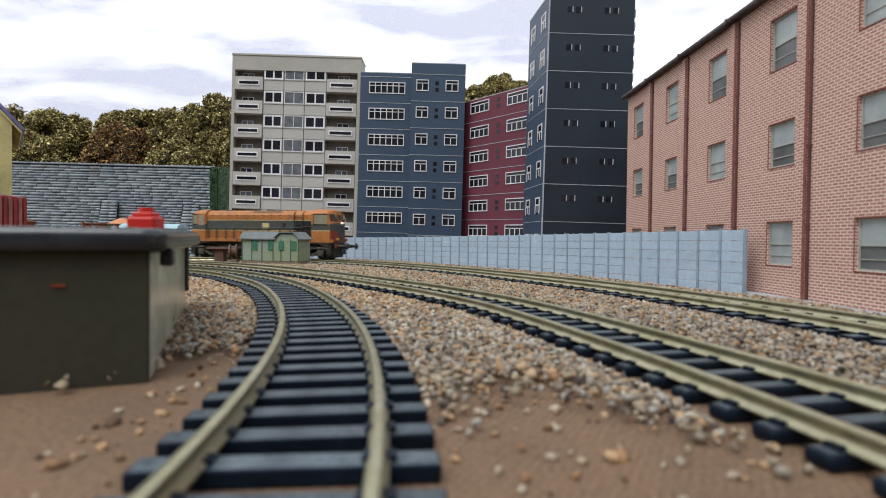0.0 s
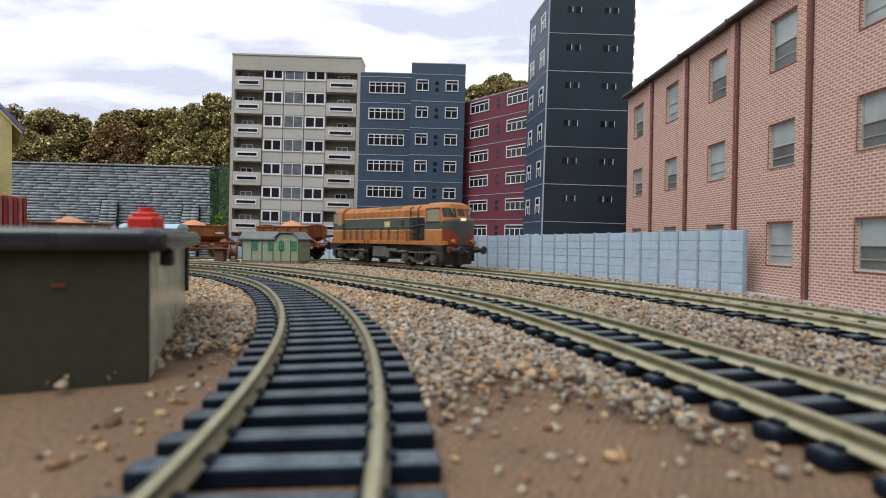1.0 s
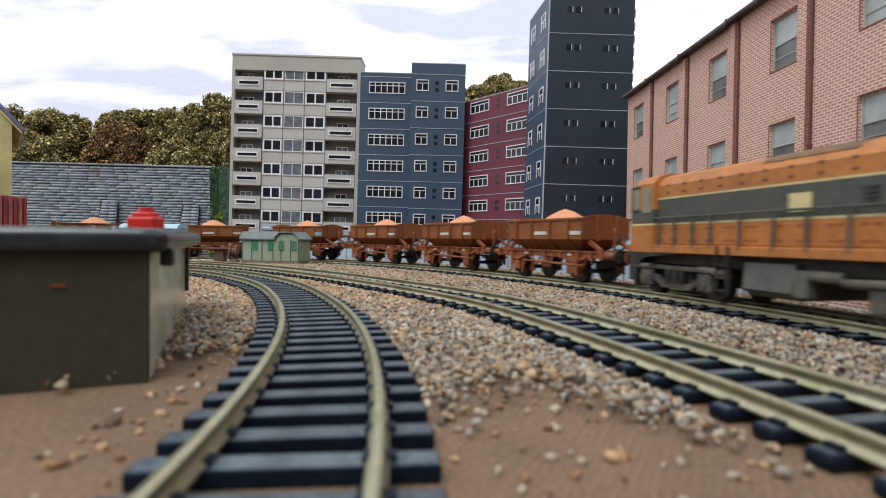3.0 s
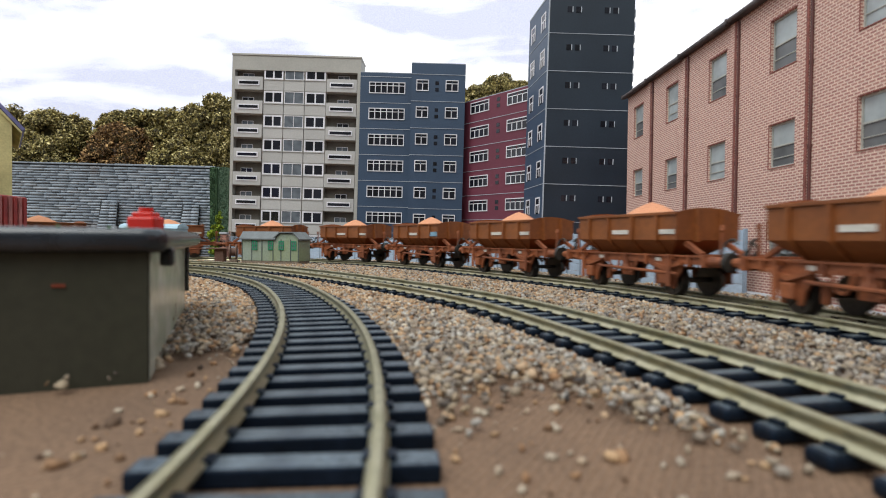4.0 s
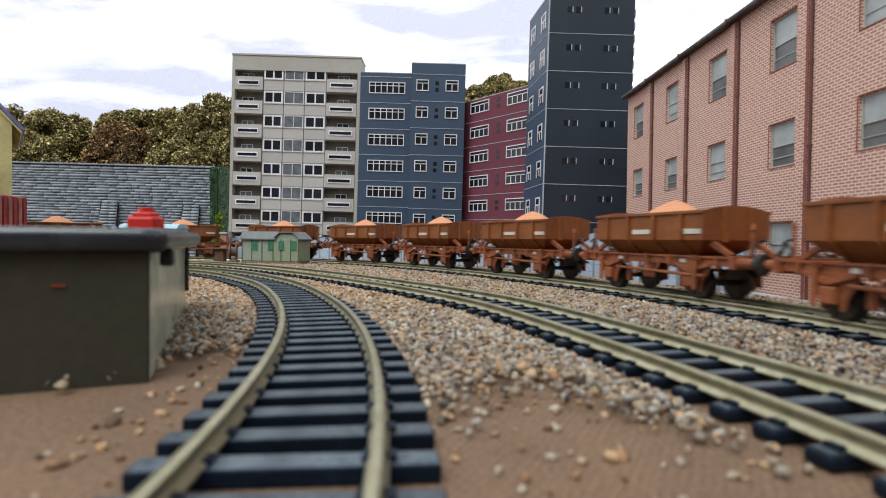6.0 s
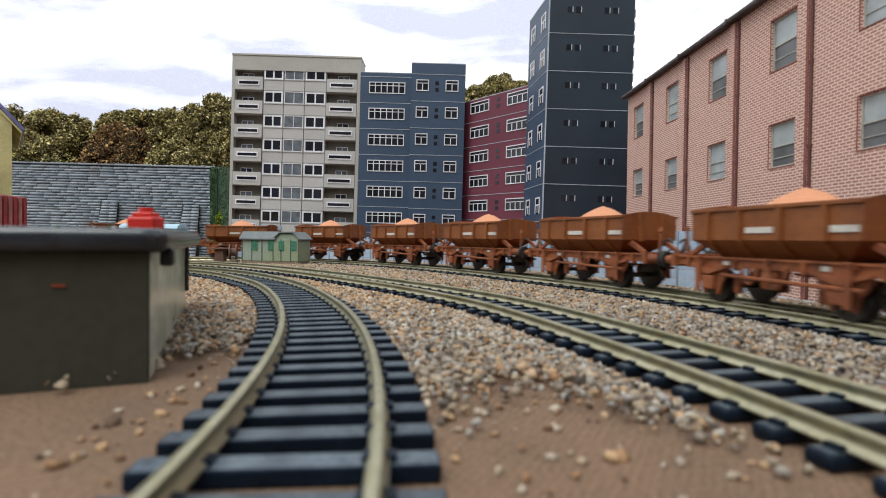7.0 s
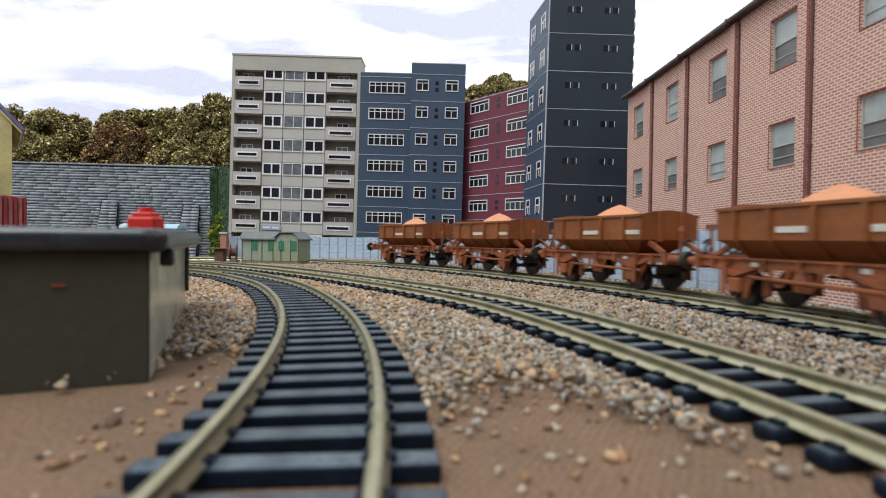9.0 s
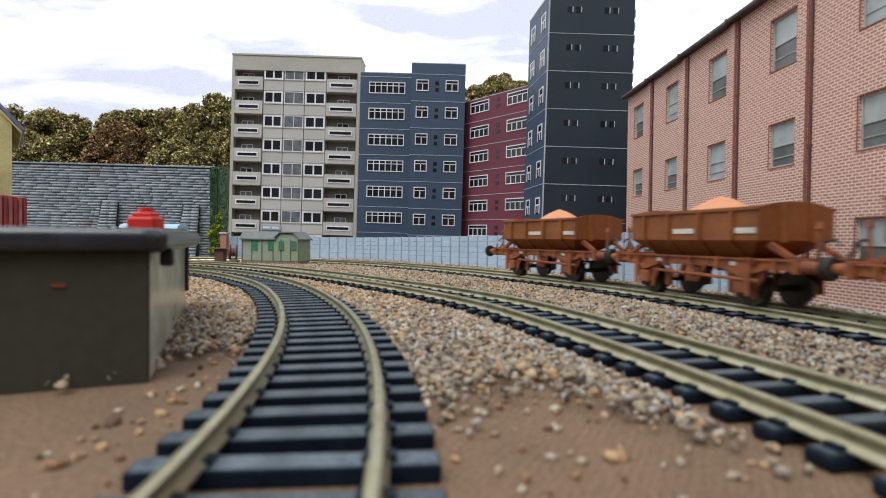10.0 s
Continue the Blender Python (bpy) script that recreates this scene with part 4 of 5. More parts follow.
# ---- rolling stock: x forward, z = 0 at the rail top ----
def wheelset(parent, x, r, seg=24):
    b = B()
    for s in (-1, 1):
        rod(b, (0, s * 7.4, 0), (0, s * 8.1, 0), r + 0.9, seg)
        rod(b, (0, s * 8.1, 0), (0, s * 10.2, 0), r, seg)
        rod(b, (0, s * 10.2, 0), (0, s * 10.6, 0), r * 0.3, 10)
        for k in range(6):
            a = k * math.pi / 3
            rod(b, (r * 0.3 * math.cos(a), s * 10.25, r * 0.3 * math.sin(a)), (r * 0.8 * math.cos(a), s * 10.25, r * 0.8 * math.sin(a)), 0.3, 5)
    rod(b, (0, -12, 0), (0, 12, 0), 1.0, 8)
    return part("wheelset", b, STEEL, parent, "steel wheels on an axle", at=(x, 0, r))


def buffers(t, x, z, colour, d=1):
    for s in (-1, 1):
        b = B()
        rod(b, (x, s * 11.5, z), (x + d * 6.5, s * 11.5, z), 1.9, 12, 1.5)
        u = part("buffer_stock", b, colour, t)
        b = B()
        rod(b, (x + d * 6.3, s * 11.5, z), (x + d * 9.0, s * 11.5, z), 1.1, 10), rod(b, (x + d * 8.6, s * 11.5, z), (x + d * 9.8, s * 11.5, z), 3.3, 18, 3.0)
        part("buffer_head", b, CHASSIS, u, "black round buffer head")


def locomotive():
    t = thing("diesel_locomotive", "weathered orange and black diesel locomotive hauling hopper wagons", "locomotive")
    HW = 16.6
    # hood between the cabs
    zones = [(17.0, 20.0, ORANGE, "sill", HW - 0.2), (20.0, 28.2, ORANGE, "lower_side", HW - 1.9), (28.2, 29.0, CREAM, "lining", HW - 1.8), (29.0, 38.6, BLACKP, "band", HW - 1.9), (38.6, 39.3, CREAM, "lining", HW - 1.8)]
    for z0, z1, m, n, w in zones:
        b = B()
        if n == "sill":
            box(b, -76.5, 76.5, -w, w, z0, z1, 0.25)
        else:
            box(b, -58, 55, -w, w, z0, z1)
        part(n, b, m, t, {"sill": "orange frame sill", "band": "black side band", "lining": "cream lining stripe"}.get(n, "orange lower bodyside"))
    b = B()
    w = HW - 1.9
    prism(b, [(-w, 39.3), (w, 39.3), (w, 44.2), (w - 2.0, 47.4), (w - 6, 49.0), (-w + 6, 49.0), (-w + 2.0, 47.4), (-w, 44.2)], -58, 55, "x")
    part("hood_roof", b, ORANGE, t, "weathered orange roof, sooty in the middle", smooth=False)
    b = B()
    prism(b, [(-w + 1.2, 46.6), (-w + 2.0, 47.6), (-w + 6, 49.2), (w - 6, 49.2), (w - 2.0, 47.6), (w - 1.2, 46.6)], -8, 22, "x")
    part("soot_panel", b, SOOT, t, "sooty exhaust panel on the roof")
    b = B()
    for x in (-14, 4):
        box(b, x - 3, x + 3, -4, 4, 49.1, 50.4, 0.4)
    for x in (-40, -30, 26):
        rod(b, (x, 0, 48.9), (x, 0, 49.8), 5.5, 18)
    part("roof_vents", b, CHASSIS, t)
    # hood doors: raised edges, louvres, hinges
    for s in (-1, 1):
        for i, x in enumerate(np.arange(-56, 30, 9.2)):
            b = B()
            box(b, x, x + 8.6, s * (w - 0.02), s * (w + 0.22), 20.6, 27.7, 0.1)
            d = part("hood_door", b, ORANGE, t)
            b = B()
            for z in (21.8, 26.2):
                box(b, x + 0.5, x + 1.7, s * (w + 0.2), s * (w + 0.45), z, z + 0.6), box(b, x + 6.8, x + 8, s * (w + 0.2), s * (w + 0.45), z, z + 0.6)
            part("hinge", b, REDP, d)
            b = B()
            for z in (41.0, 44.0):
                rod(b, (x + 4.3, s * (w - 0.1), z), (x + 4.3, s * (w + 0.3), z), 0.55, 8)
            part("roof_rivet", b, CHASSIS, t)
        b = B()
        for k in range(9):
            box(b, 39.4, 53.4, s * w, s * (w + 0.5), 21.6 + k * 1.75, 22.7 + k * 1.75)
        box(b, 38.6, 54.2, s * (w - 0.1), s * (w + 0.25), 20.6, 37.8)
        part("radiator_grille", b, CHASSIS, t, "black louvred grille")
        b = B()
        box(b, 3, 10, s * w, s * (w + 0.3), 30.5, 36)
        part("number_panel", b, CREAM, t, "cream emblem panel")
        b = B()
        for k in range(4):
            box(b, 24, 28, s * w, s * (w + 0.3), 31.5 + k * 1.3, 32.2 + k * 1.3)
        part("louvre", b, CHASSIS, t)
        # handrail with posts, ladders
        hr, yo = B(), s * (HW - 0.3)
        xs = [-55, -46, -36, -27, -14, -1, 10, 22, 33]
        for x in xs:
            rod(hr, (x, yo, 19.0), (x, yo, 31.2), 0.5, 6)
        rod(hr, (-58, yo, 31.0), (36, yo, 31.2), 0.42, 6), rod(hr, (36, yo, 31.2), (56, yo, 33.0), 0.42, 6)
        part("handrail", hr, BLACKP, t, "thin dark grey handrail")
        ld = B()
        for x in (37, 46):
            rod(ld, (x, s * (w + 0.9), 20), (x, s * (w + 0.9), 45.5), 0.4, 6), rod(ld, (x, s * (w + 0.9), 45.5), (x, s * (w - 2.5), 47.8), 0.4, 6)
        for z in range(22, 46, 4):
            rod(ld, (37, s * (w + 0.9), z), (46, s * (w + 0.9), z), 0.25, 5)
        part("ladder", ld, CHASSIS, t)
        st = B()
        for x in (-23, -18):
            box(st, x - 0.4, x + 0.4, s * (HW - 0.8), s * (HW + 0.4), 3.5, 20)
        for z in (4.5, 9, 13.5):
            box(st, -23, -18, s * (HW - 1.4), s * (HW + 0.6), z, z + 0.7)
        part("step_ladder", st, CHASSIS, t, "dark footsteps with a worn orange edge")
    # cabs
    for e, x0, x1 in ((1, 55, 79.0), (-1, -78.5, -58)):
        front, back = (x1, x0) if e > 0 else (x0, x1)
        sx = lambda d: front - e * d
        bow = lambda y, hw: 4.4 * abs(y / hw) ** 3.2

        def plan(d, hw):
            return [(sx(d + bow(y, hw)), y) for y in np.linspace(-hw, hw, 17)] + [(back, hw), (back, -hw)]

        def loft(bm, lo, z0, hi, z1):
            a, c = [bm.verts.new((*p, z0)) for p in lo], [bm.verts.new((*p, z1)) for p in hi]
            n = len(lo)
            fs = [bm.faces.new(a), bm.faces.new(c[::-1])] + [bm.faces.new((a[q], c[q], c[(q + 1) % n], a[(q + 1) % n])) for q in range(n)]
            bmesh.ops.recalc_face_normals(bm, faces=fs)

        def skin(bm, y0, y1, zlo, zhi, depth, lift, n=9):
            """A thin plate that follows the bowed front between two heights."""
            cols = []
            for y in np.linspace(y0, y1, n):
                a, c = zlo(y), zhi(y)
                cols.append([bm.verts.new((sx(depth(z) + bow(y, HW) - o), y, z)) for z, o in ((a, lift), (c, lift), (c, -0.3), (a, -0.3))])
            fs = [bm.faces.new(cols[0]), bm.faces.new(cols[-1][::-1])]
            for p, q in zip(cols, cols[1:]):
                fs += [bm.faces.new((p[k], p[(k + 1) % 4], q[(k + 1) % 4], q[k])) for k in range(4)]
            bmesh.ops.recalc_face_normals(bm, faces=fs)

        rake = lambda z: 0.8 if z < 34.8 else 0.8 + (z - 34.8) * 0.24
        for n, z0, z1, m, lab in (("cab_lower", 17.0, 28.2, ORANGE, "orange lower cab"), ("cab_lining", 28.2, 29.0, CREAM, ""), ("cab_band", 29.0, 34.8, BLACKP, "black cab band"), ("cab_upper", 34.8, 45.6, ORANGE, "orange upper cab")):
            cb = B()
            loft(cb, plan(rake(z0), HW), z0, plan(rake(z1), HW), z1)
            part(n, cb, m, t, lab)
        cb = B()
        loft(cb, plan(rake(45.6), HW), 45.62, plan(4.2, HW - 2.0), 48.2)
        loft(cb, plan(4.2, HW - 2.0), 48.22, plan(7.0, HW - 7.0), 49.8)
        part("cab_roof", cb, ORANGE, t, "rounded orange cab roof")
        # bowed nose: black centre narrowing downwards, deep orange quarters
        fb = B()
        skin(fb, -HW + 0.1, HW - 0.1, lambda y: 17.2, lambda y: 34.8, rake, 0.18, 17)
        skin(fb, -HW + 0.1, HW - 0.1, lambda y: 34.8, lambda y: 37.0 - 0.006 * y * y, rake, 0.18, 17)
        part("nose_centre", fb, BLACKP, t, "black nose centre")
        pn = B()
        skin(pn, -3.4, 3.4, lambda y: 39.4, lambda y: 44.9, rake, 0.16)
        part("centre_windscreen", pn, DARKGLASS, t, "dusty brown middle windscreen")
        for s in (-1, 1):
            q = B()
            arc_ = lambda y: 28.9 if abs(y) > 14.6 else 17.4 + 11.5 * math.sqrt(max(0.0, 1 - (1 - (abs(y) - 2.6) / 12) ** 2))
            skin(q, s * 2.62, s * (HW - 0.02), lambda y: 17.25, arc_, rake, 0.42, 15)
            part("nose_quarter", q, REDP, t, "deep orange rounded nose panel")
            q = B()
            rod(q, (sx(2.2), s * 9.6, 20.0), (sx(-1.0), s * 9.6, 20.0), 1.4, 12)
            part("marker_lamp", q, ORANGE, t, "small orange marker lamp")
            wn = B()
            skin(wn, s * 5.2, s * 15.4, lambda y: 38.2, lambda y: 45.0, rake, 0.16)
            part("windscreen", wn, DARKGLASS, t, "dusty brown windscreen")
            wp = B()
            rod(wp, (sx(2.6), s * 10.5, 45.8), (sx(1.9), s * 8, 40.5), 0.3, 5)
            part("wiper", wp, CREAM, t)
            # side window
            sw = B()
            u0, u1 = (57.8, 71.2) if e > 0 else (-72.5, -67.5)
            prism(sw, [(u0, 35.0), (u1 - 1.5, 34.6), (u1, 36.5), (u1 - 0.6, 44.2), (u0, 44.2)], s * (HW - 0.1), s * (HW + 0.18), "y")
            k = part("side_window", sw, CABGLASS, t, "dusty tan cab side window")
            sf = B()
            box(sf, u0 - 0.7, u0, s * (HW - 0.1), s * (HW + 0.35), 34.6, 44.8), box(sf, u0 - 0.7, u1 + 0.3, s * (HW - 0.1), s * (HW + 0.35), 44.2, 44.9), box(sf, u0 - 0.7, u1 - 1, s * (HW - 0.1), s * (HW + 0.35), 34.2, 35.0)
            part("window_frame", sf, CHASSIS, k)
            if e < 0:
                qw = B()
                box(qw, -65.5, -60, s * (HW - 0.1), s * (HW + 0.2), 33.5, 44)
                part("quarter_window", qw, CABGLASS, t)
        hl = B()
        for s in (-1, 1):
            rod(hl, (sx(0.5), s * 1.2, 36.6), (sx(-0.8), s * 1.2, 36.6), 1.05, 14)
        part("headlight", hl, LAMPM if e > 0 else CREAM, t, "lit twin headlight")
        sk = B()
        loft(sk, plan(2.2, HW - 0.8), 2.2, plan(0.9, HW - 0.05), 16.98)
        for v in sk.verts:
            v.co.x = max(v.co.x, x1 - 8.5) if e > 0 else min(v.co.x, x0 + 8.5)
        part("nose_skirt", sk, CHASSIS, t, "grimy black skirt")
        bb = B()
        box(bb, min(sx(1), sx(-0.9)), max(sx(1), sx(-0.9)), -HW + 1, HW - 1, 11.2, 16.2, 0.3)
        part("buffer_beam", bb, CHASSIS, t)
        for s in (-1, 1):
            rb = B()
            box(rb, min(sx(0), sx(-1.3)), max(sx(0), sx(-1.3)), s * 13.6 - 2.2, s * 13.6 + 2.2, 11.6, 16, 0.3)
            part("buffer_plate", rb, REDP, t, "red buffer plate")
        buffers(t, sx(-0.8), 13.4, CHASSIS, e)
        cp = B()
        rod(cp, (sx(-0.5), 0, 13), (sx(-6), 0, 11.4), 0.9, 8), rod(cp, (sx(-0.6), 5, 12), (sx(-1.8), 5, 5), 0.6, 6), rod(cp, (sx(-0.6), -5, 12), (sx(-1.8), -5, 5), 0.6, 6)
        part("coupling", cp, CHASSIS, t, "coupling hook and hoses")
    fr = B()
    box(fr, -70, 70, -12, 12, 12.5, 17.0)
    part("underframe", fr, CHASSIS, t)
    fk = B()
    prism(fk, [(-14.5, 15), (-15.5, 6.5), (-12, 4.2), (12, 4.2), (15.5, 6.5), (14.5, 15)], -13, 5, "x")
    part("fuel_tank", fk, TANKM, t, "dusty grey fuel tank")
    for s in (-1, 1):
        ta = B()
        rod(ta, (7, s * 13.5, 12.0), (19, s * 13.5, 12.0), 1.7, 12)
        part("air_tank", ta, TANKM, t)
        ta = B()
        box(ta, 5.4, 9.4, s * 13.4 - 2, s * 13.4 + 2, 5.4, 13.4, 0.4)
        part("battery_box", ta, TANKM, t, "dusty grey battery box")
        # dark skirt sweeping up behind each cab end
        for e in (-1, 1):
            ta = B()
            pts = [(e * 75, 17.0), (e * 75, 4.6)] + [(e * (70.5 - 9 * (1 - math.cos(a))), 4.6 + 10.5 * math.sin(a)) for a in np.linspace(0, math.pi / 2, 7)] + [(e * 50, 16.2), (e * 44, 17.0)]
            prism(ta, pts, s * HW - 1.0 if s > 0 else s * HW + 0.2, s * HW - 0.2 if s > 0 else s * HW + 1.0, "y")
            part("side_skirt", ta, CHASSIS, t, "grimy black curved skirt")
    for bx in (-47, 47):
        bg_ = B()
        for s in (-1, 1):
            y0, y1 = (s * 12.2, s * 14.6)
            prism(bg_, [(bx - 27, 9.6), (bx - 24, 11.9), (bx + 24, 11.9), (bx + 27, 9.6), (bx + 22, 9.8), (bx + 10, 10.4), (bx - 10, 10.4), (bx - 22, 9.8)], min(y0, y1), max(y0, y1), "y")
            prism(bg_, [(bx - 17, 8.6), (bx - 12, 7.8), (bx - 7, 5.2), (bx + 7, 5.2), (bx + 12, 7.8), (bx + 17, 8.6), (bx + 17, 6.2), (bx + 12, 5.4), (bx + 8, 3.0), (bx - 8, 3.0), (bx - 12, 5.4), (bx - 17, 6.2)], min(y0, y1), max(y0, y1), "y")
        box(bg_, bx - 6, bx + 6, -12.2, 12.2, 6, 11)
        bo = part("bogie_frame", bg_, BOGIE, t, "dusty black bogie frame")
        for s in (-1, 1):
            for dx in (-17, 17):
                ab = B()
                box(ab, bx + dx - 3.2, bx + dx + 3.2, s * 14.2 - 1.8, s * 14.2 + 1.8, 3.2, 9.8, 0.5)
                rod(ab, (bx + dx, s * 15.8, 6.4), (bx + dx, s * 16.7, 6.4), 2.3, 14)
                part("axlebox", ab, BOGIE, bo)
            sp = B()
            for dx in (-4, 0, 4):
                rod(sp, (bx + dx, s * 14.4, 5.0), (bx + dx, s * 14.4, 10.4), 1.3, 10)
            part("spring", sp, CHASSIS, bo)
            for e in (-1, 1):
                br = B()
                rod(br, (bx + e * 27, s * 15.2, 10.8), (bx + e * 14, s * 15.2, 11.2), 1.35, 10)
                part("brake_cylinder", br, BOGIE, bo)
    shrink = Matrix.Diagonal((0.96, 0.93, 0.91, 1))
    for o in t.children_recursive:
        o.data.transform(shrink)
    axles = [wheelset(t, x * 0.96, 6.0) for x in (-64, -30, 30, 64)]
    return t, axles


def hopper_wagon():
    t = thing("hopper_wagon", "rust-brown four-wheel hopper wagon heaped with pink sand", "wagon", group="hopper wagons of the train")
    A, Wd = 29.2, 14.9
    b = B()
    # open hopper shell with thickness: rim, knuckle, foot
    def ring(a, w, z, arch=0.0):
        pts = []
        for sx_, sy in ((1, 1), (-1, 1), (-1, -1), (1, -1)):
            pts.append((sx_ * a, sy * w, z))
        return [b.verts.new(p) for p in pts]
    outer = [ring(A, Wd, 30.0), ring(A, Wd, 20.2), ring(A - 8.5, Wd - 6.5, 14.6)]
    inner = [ring(A - 0.8, Wd - 0.8, 30.0), ring(A - 0.8, Wd - 0.8, 20.6), ring(A - 9, Wd - 7, 15.4)]
    for rr, flip in ((outer, 1), (inner, -1)):
        for i in range(2):
            for k in range(4):
                f = (rr[i][k], rr[i][(k + 1) % 4], rr[i + 1][(k + 1) % 4], rr[i + 1][k])
                b.faces.new(f[::flip])
        b.faces.new(rr[2][::flip])
    for k in range(4):
        b.faces.new((outer[0][k], inner[0][k], inner[0][(k + 1) % 4], outer[0][(k + 1) % 4]))
    bmesh.ops.recalc_face_normals(b, faces=b.faces)
    hop = part("hopper", b, RUST, t)
    for s in (-1, 1):
        e = B()
        prism(e, [(-Wd, 29.9)] + [(u * Wd, 30.0 + 2.0 * (1 - u * u)) for u in np.linspace(-1, 1, 9)] + [(Wd, 29.9)], s * (A - 0.85), s * A, "x")
        part("arched_end", e, RUST, hop)
        e = B()
        for y in (-6, 6):
            box(e, min(s * A - s * 0.1, s * (A + 1.7)), max(s * A - s * 0.1, s * (A + 1.7)), y - 0.7, y + 0.7, 19.6, 31.4)
        part("end_rib", e, RUST, hop)
        e = B()
        for y in (-9.5, 9.5):
            prism(e, [(s * (A - 3), 19.2), (s * (A - 2), 20.8), (s * (A + 7), 15.6), (s * (A + 6), 14.6)], y - 0.8, y + 0.8, "y")
        part("end_strut", e, RUSTU, t, "sloping end strut")
        r = B()
        box(r, -A - 0.3, A + 0.3, s * Wd - 0.2 if s > 0 else s * Wd - 0.7, s * Wd + 0.7 if s > 0 else s * Wd + 0.2, 29.2, 30.3, 0.15)
        part("rim", r, RUST, hop)
        for x in (-21, -8, 6.5, 20):
            r = B()
            box(r, x - 0.6, x + 0.6, min(s * Wd, s * (Wd + 1.3)), max(s * Wd, s * (Wd + 1.3)), 20.1, 29.2)
            prism(r, [(s * (Wd + 1.3), 20.2), (s * Wd, 20.2), (s * (Wd - 6.4), 14.8), (s * (Wd - 5.2), 14.6)], x * 0.98 - 0.5, x * 0.98 + 0.5, "x") if abs(x) < 25 else None
            part("side_rib", r, RUST, hop)
        for x0, x1, z0, m, n in ((-5.8, 3.9, 22.3, PLATE, "wagon_plate"), (21.2, 28.4, 22.3, PLATE, "wagon_plate")):
            r = B()
            box(r, x0, x1, min(s * Wd, s * (Wd + 0.35)), max(s * Wd, s * (Wd + 0.35)), z0, z0 + 1.7)
            part(n, r, m, t, "small white plate")
        # solebar, axleguards, brake gear
        so = B()
        box(so, -40, 40, s * 11.6 - 0.8, s * 11.6 + 0.8, 11.6, 14.8)
        box(so, -40, 40, min(s * 11, s * 13.2), max(s * 11, s * 13.2), 14.2, 14.8)
        sb = part("solebar", so, RUSTU, t, "orange-brown solebar")
        for x in (-33, -12, 0, 12, 33):
            q = B()
            box(q, x - 0.5, x + 0.5, min(s * 11, s * 13.4), max(s * 11, s * 13.4), 10.8, 15.0)
            part("bracket", q, RUSTU, sb)
        for x in (-22.5, 22.5):
            q = B()
            prism(q, [(x - 8, 12.2), (x - 6.4, 8.6), (x - 4.6, 6.4), (x - 3.4, 2.6), (x - 2.4, 2.6), (x - 2.2, 4.0), (x + 2.2, 4.0), (x + 2.4, 2.6), (x + 3.4, 2.6), (x + 4.6, 6.4), (x + 6.4, 8.6), (x + 8, 12.2)], min(s * 11.6, s * 12.6), max(s * 11.6, s * 12.6), "y")
            box(q, x - 2.4, x + 2.4, min(s * 12.4, s * 14.4), max(s * 12.4, s * 14.4), 4.2, 8.6, 0.4)
            ag = part("axleguard", q, RUSTU, t, "orange-brown axleguard and axlebox")
            q = B()
            prism(q, [(x - 8, 11.4), (x, 9.0), (x + 8, 11.4), (x + 8, 12.2), (x, 10.6), (x - 8, 12.2)], min(s * 12.6, s * 14.2), max(s * 12.6, s * 14.2), "y")
            part("leaf_spring", q, RUSTU, ag)
        q = B()
        rod(q, (-16, s * 14.4, 9.2), (29, s * 14.4, 8.2), 0.55, 6), rod(q, (0, s * 14.2, 8.6), (0, s * 12, 12), 0.6, 6)
        box(q, -3, 3, min(s * 11, s * 12), max(s * 11, s * 12), 6.0, 11.6)
        part("brake_lever", q, RUSTU, t, "long brake lever")
        for x in (-26.0, 25.6):
            q = B()
            box(q, x - 0.9, x + 0.9, min(s * 14.4, s * 15.2), max(s * 14.4, s * 15.2), 3.4, 15.0, 0.15)
            box(q, x - 0.9, x + 0.9, min(s * 12.6, s * 15.2), max(s * 12.6, s * 15.2), 13.2, 14.6)
            part("step_bar", q, RUSTU, t, "upright flat step bar")
        for x in (-5.5, 4.5):
            q = B()
            hoop = [(x + 3.0 * math.cos(a), s * 13.9, 12.6 + 5.4 * math.sin(a)) for a in np.linspace(math.pi, 2 * math.pi, 8)]
            tube(q, hoop, 0.55)
            part("safety_loop", q, RUSTU, t, "brake gear safety loop")
        for x in (-16, 18):
            q = B()
            box(q, x - 1.2, x + 1.2, min(s * 12.4, s * 12.7), max(s * 12.4, s * 12.7), 12.3, 13.6)
            part("solebar_plate", q, PLATE, sb, "small pale plate")
        for x in (-14.6, 14.6):
            q = B()
            box(q, x - 1.1, x + 1.1, s * 9 - 1, s * 9 + 1, 3.4, 9.5, 0.3)
            part("brake_block", q, RUSTU, t)
        hs = B()
        box(hs, s * 40 - 0.9, s * 40 + 0.9, -14.2, 14.2, 10.8, 15.2, 0.2)
        part("headstock", hs, RUSTU, t)
        buffers(t, s * 39.5, 12.9, RUSTU, s)
        cp = B()
        rod(cp, (s * 40.5, 0, 12.6), (s * 47.5, 0, 11.8), 0.7, 8), rod(cp, (s * 41, 4, 13), (s * 44, 4, 20), 0.5, 6), rod(cp, (s * 44, 4, 20), (s * 46, 4, 17), 0.5, 6), rod(cp, (s * 46, 4, 17), (s * 44.5, 4, 13), 0.5, 6)
        part("coupling", cp, CHASSIS, t, "coupling and hoses")
        hb = B()
        rod(hb, (s * 41, -7, 13), (s * 41.6, -7, 23.5), 0.55, 8), rod(hb, (s * 41.6, -7, 23.5), (s * 41.7, -7, 25.4), 1.0, 8, 0.7)
        part("brake_standard", hb, RUSTU, t, "upright brake pipe standard")
        hb = B()
        ring_ = [(s * (44.5 + 2.6 * math.cos(a)), -7 + 1.5 * math.sin(a), 17.5 + 3.0 * math.sin(a)) for a in np.linspace(0.5, 6.1, 13)]
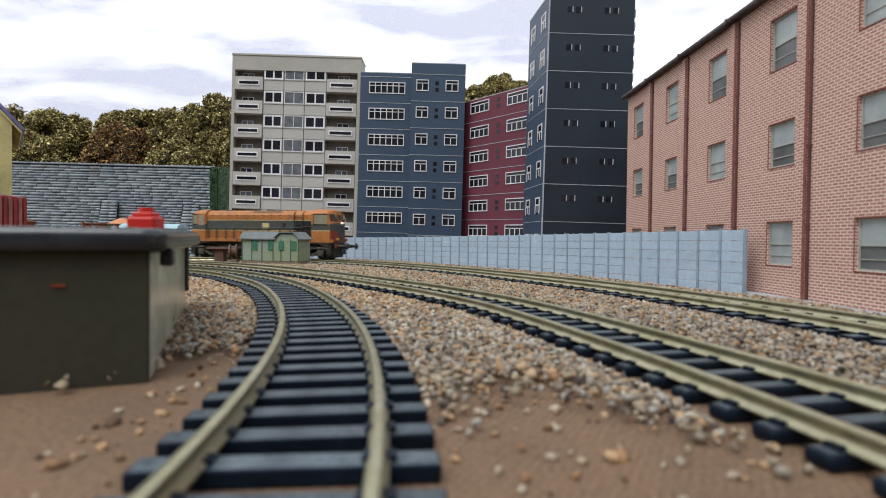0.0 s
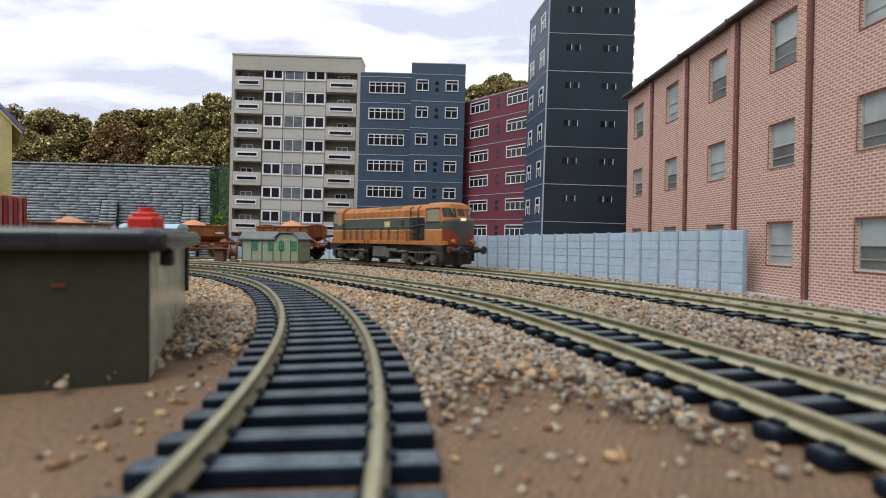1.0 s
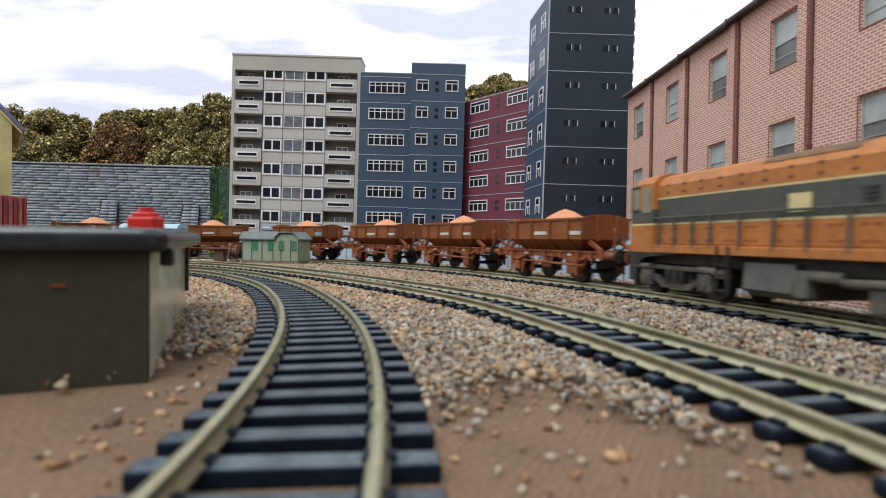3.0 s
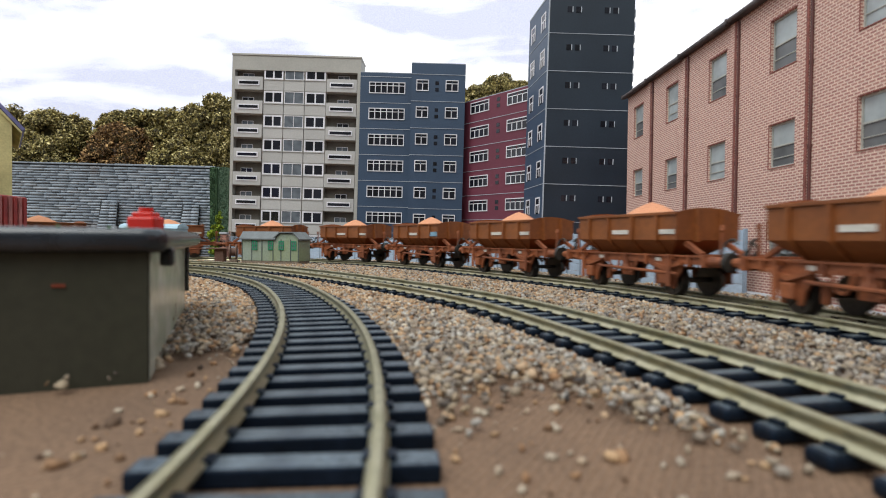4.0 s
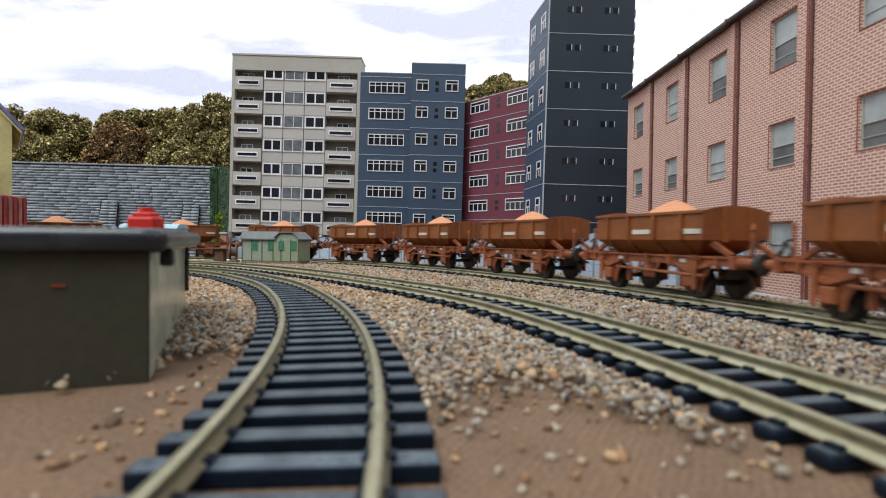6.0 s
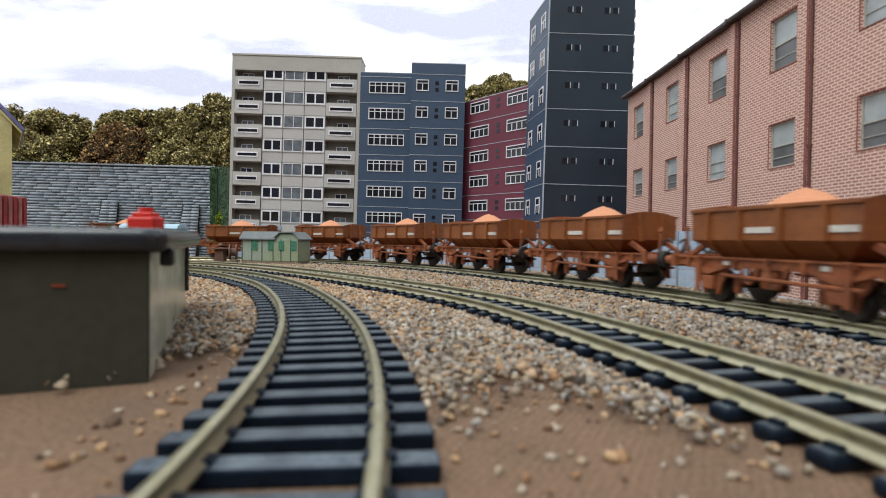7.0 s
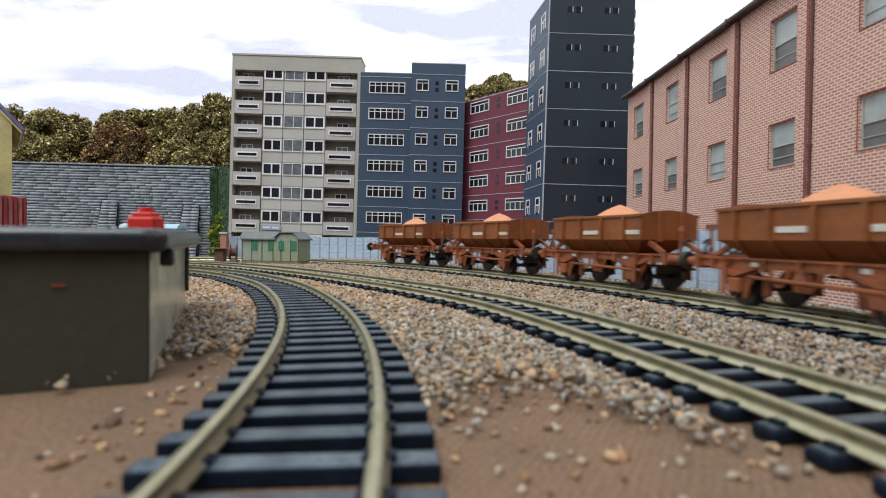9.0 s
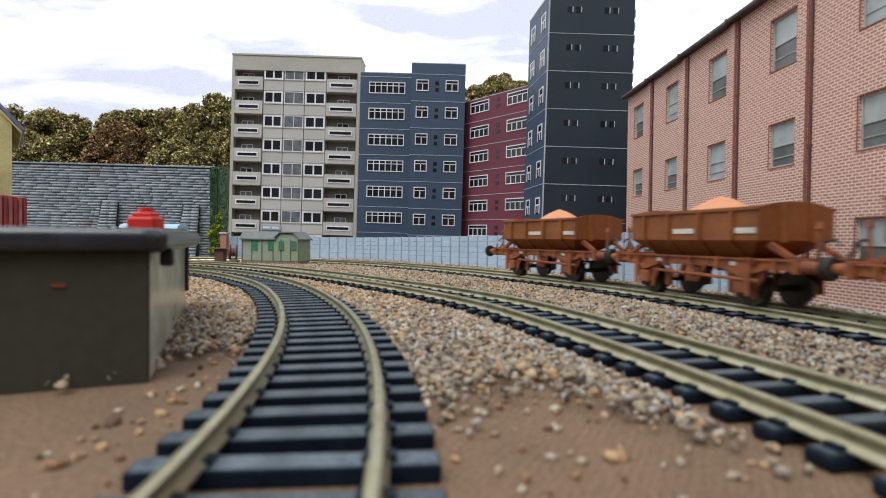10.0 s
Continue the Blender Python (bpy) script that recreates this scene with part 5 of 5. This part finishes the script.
        tube(hb, ring_, 0.42)
        part("brake_hose", hb, CHASSIS, t, "looped black brake hose")
    fl = B()
    box(fl, -40, 40, -10.8, 10.8, 12.6, 14.5)
    part("underframe", fl, RUSTU, t)
    # heaped load
    n, V, F = 22, [], []
    rl = np.random.default_rng(2)
    for i in range(n + 1):
        for k in range(n + 1):
            u, v = i / n * 2 - 1, k / n * 2 - 1
            r = max(abs(u), abs(v))
            hgt = 27.4 + 8.6 * max(0, 1 - (math.hypot(u * 1.75, v * 1.05)) ** 1.35) + rl.normal(0, 0.16)
            V.append((u * (A - 0.9), v * (Wd - 0.9), hgt))
    for i in range(n):
        for k in range(n):
            a = i * (n + 1) + k
            F.append((a, a + n + 1, a + n + 2, a + 1))
    ld = cloud_mesh("sand_load", V, np.array(F), LOAD, t)
    ld.data.shade_smooth()
    tagged(ld, "heaped pink sand load")
    axles = [wheelset(t, x, 5.2) for x in (-22.5, 22.5)]
    return t, axles


LOCO, LOCO_AXLES = locomotive()
FIRST, FIRST_AXLES = hopper_wagon()
WAGONS = [(FIRST, FIRST_AXLES)]
for i in range(11):
    c = copy_thing(FIRST, pose(0, 0, 0))
    WAGONS.append((c, [o for o in c.children if o.name.startswith("wheelset")]))
# one wagon carries a blue plate
blue = B()
box(blue, 21.0, 28.6, -14.9 - 0.6, -14.9 - 0.37, 21.6, 24.6)
part("blue_plate", blue, PLATEBLUE, WAGONS[3][0], "pale blue plate")


# ---- the train runs round the outer track ----
def travelled(t):
    """Where the leading cab corner stands along the outer track."""
    return 2383.5 + 157.0 * (t - 1) if t < 4.5 else 2932.6 + 153.4 * (t - 4.5)


def stand(s, half):
    x0, y0, _ = on_path(OUTER, s - half)
    x1, y1, _ = on_path(OUTER, s + half)
    return Matrix.Translation(((x0 + x1) / 2 * MM, (y0 + y1) / 2 * MM, 0)) @ Matrix.Rotation(math.atan2(y1 - y0, x1 - x0), 4, "Z")


def motions():
    times = [i / 10 for i in range(101)]
    walk(LOCO, [(t, stand(travelled(t) - 79.5, 45)) for t in times])
    for k, (w, _) in enumerate(WAGONS):
        walk(w, [(t, stand(travelled(t) - 182 - 98.5 * k - 30.8, 22.5)) for t in times])
    spins = [i / 30 for i in range(301)]
    for axles, r in [(LOCO_AXLES, 6.0)] + [(a, 5.2) for _, a in WAGONS]:
        for a in axles:
            at = a.location.copy()
            walk(a, [(t, Matrix.Translation(at) @ Matrix.Rotation(((travelled(t) - 2200) / r), 4, "Y")) for t in spins])


motions()
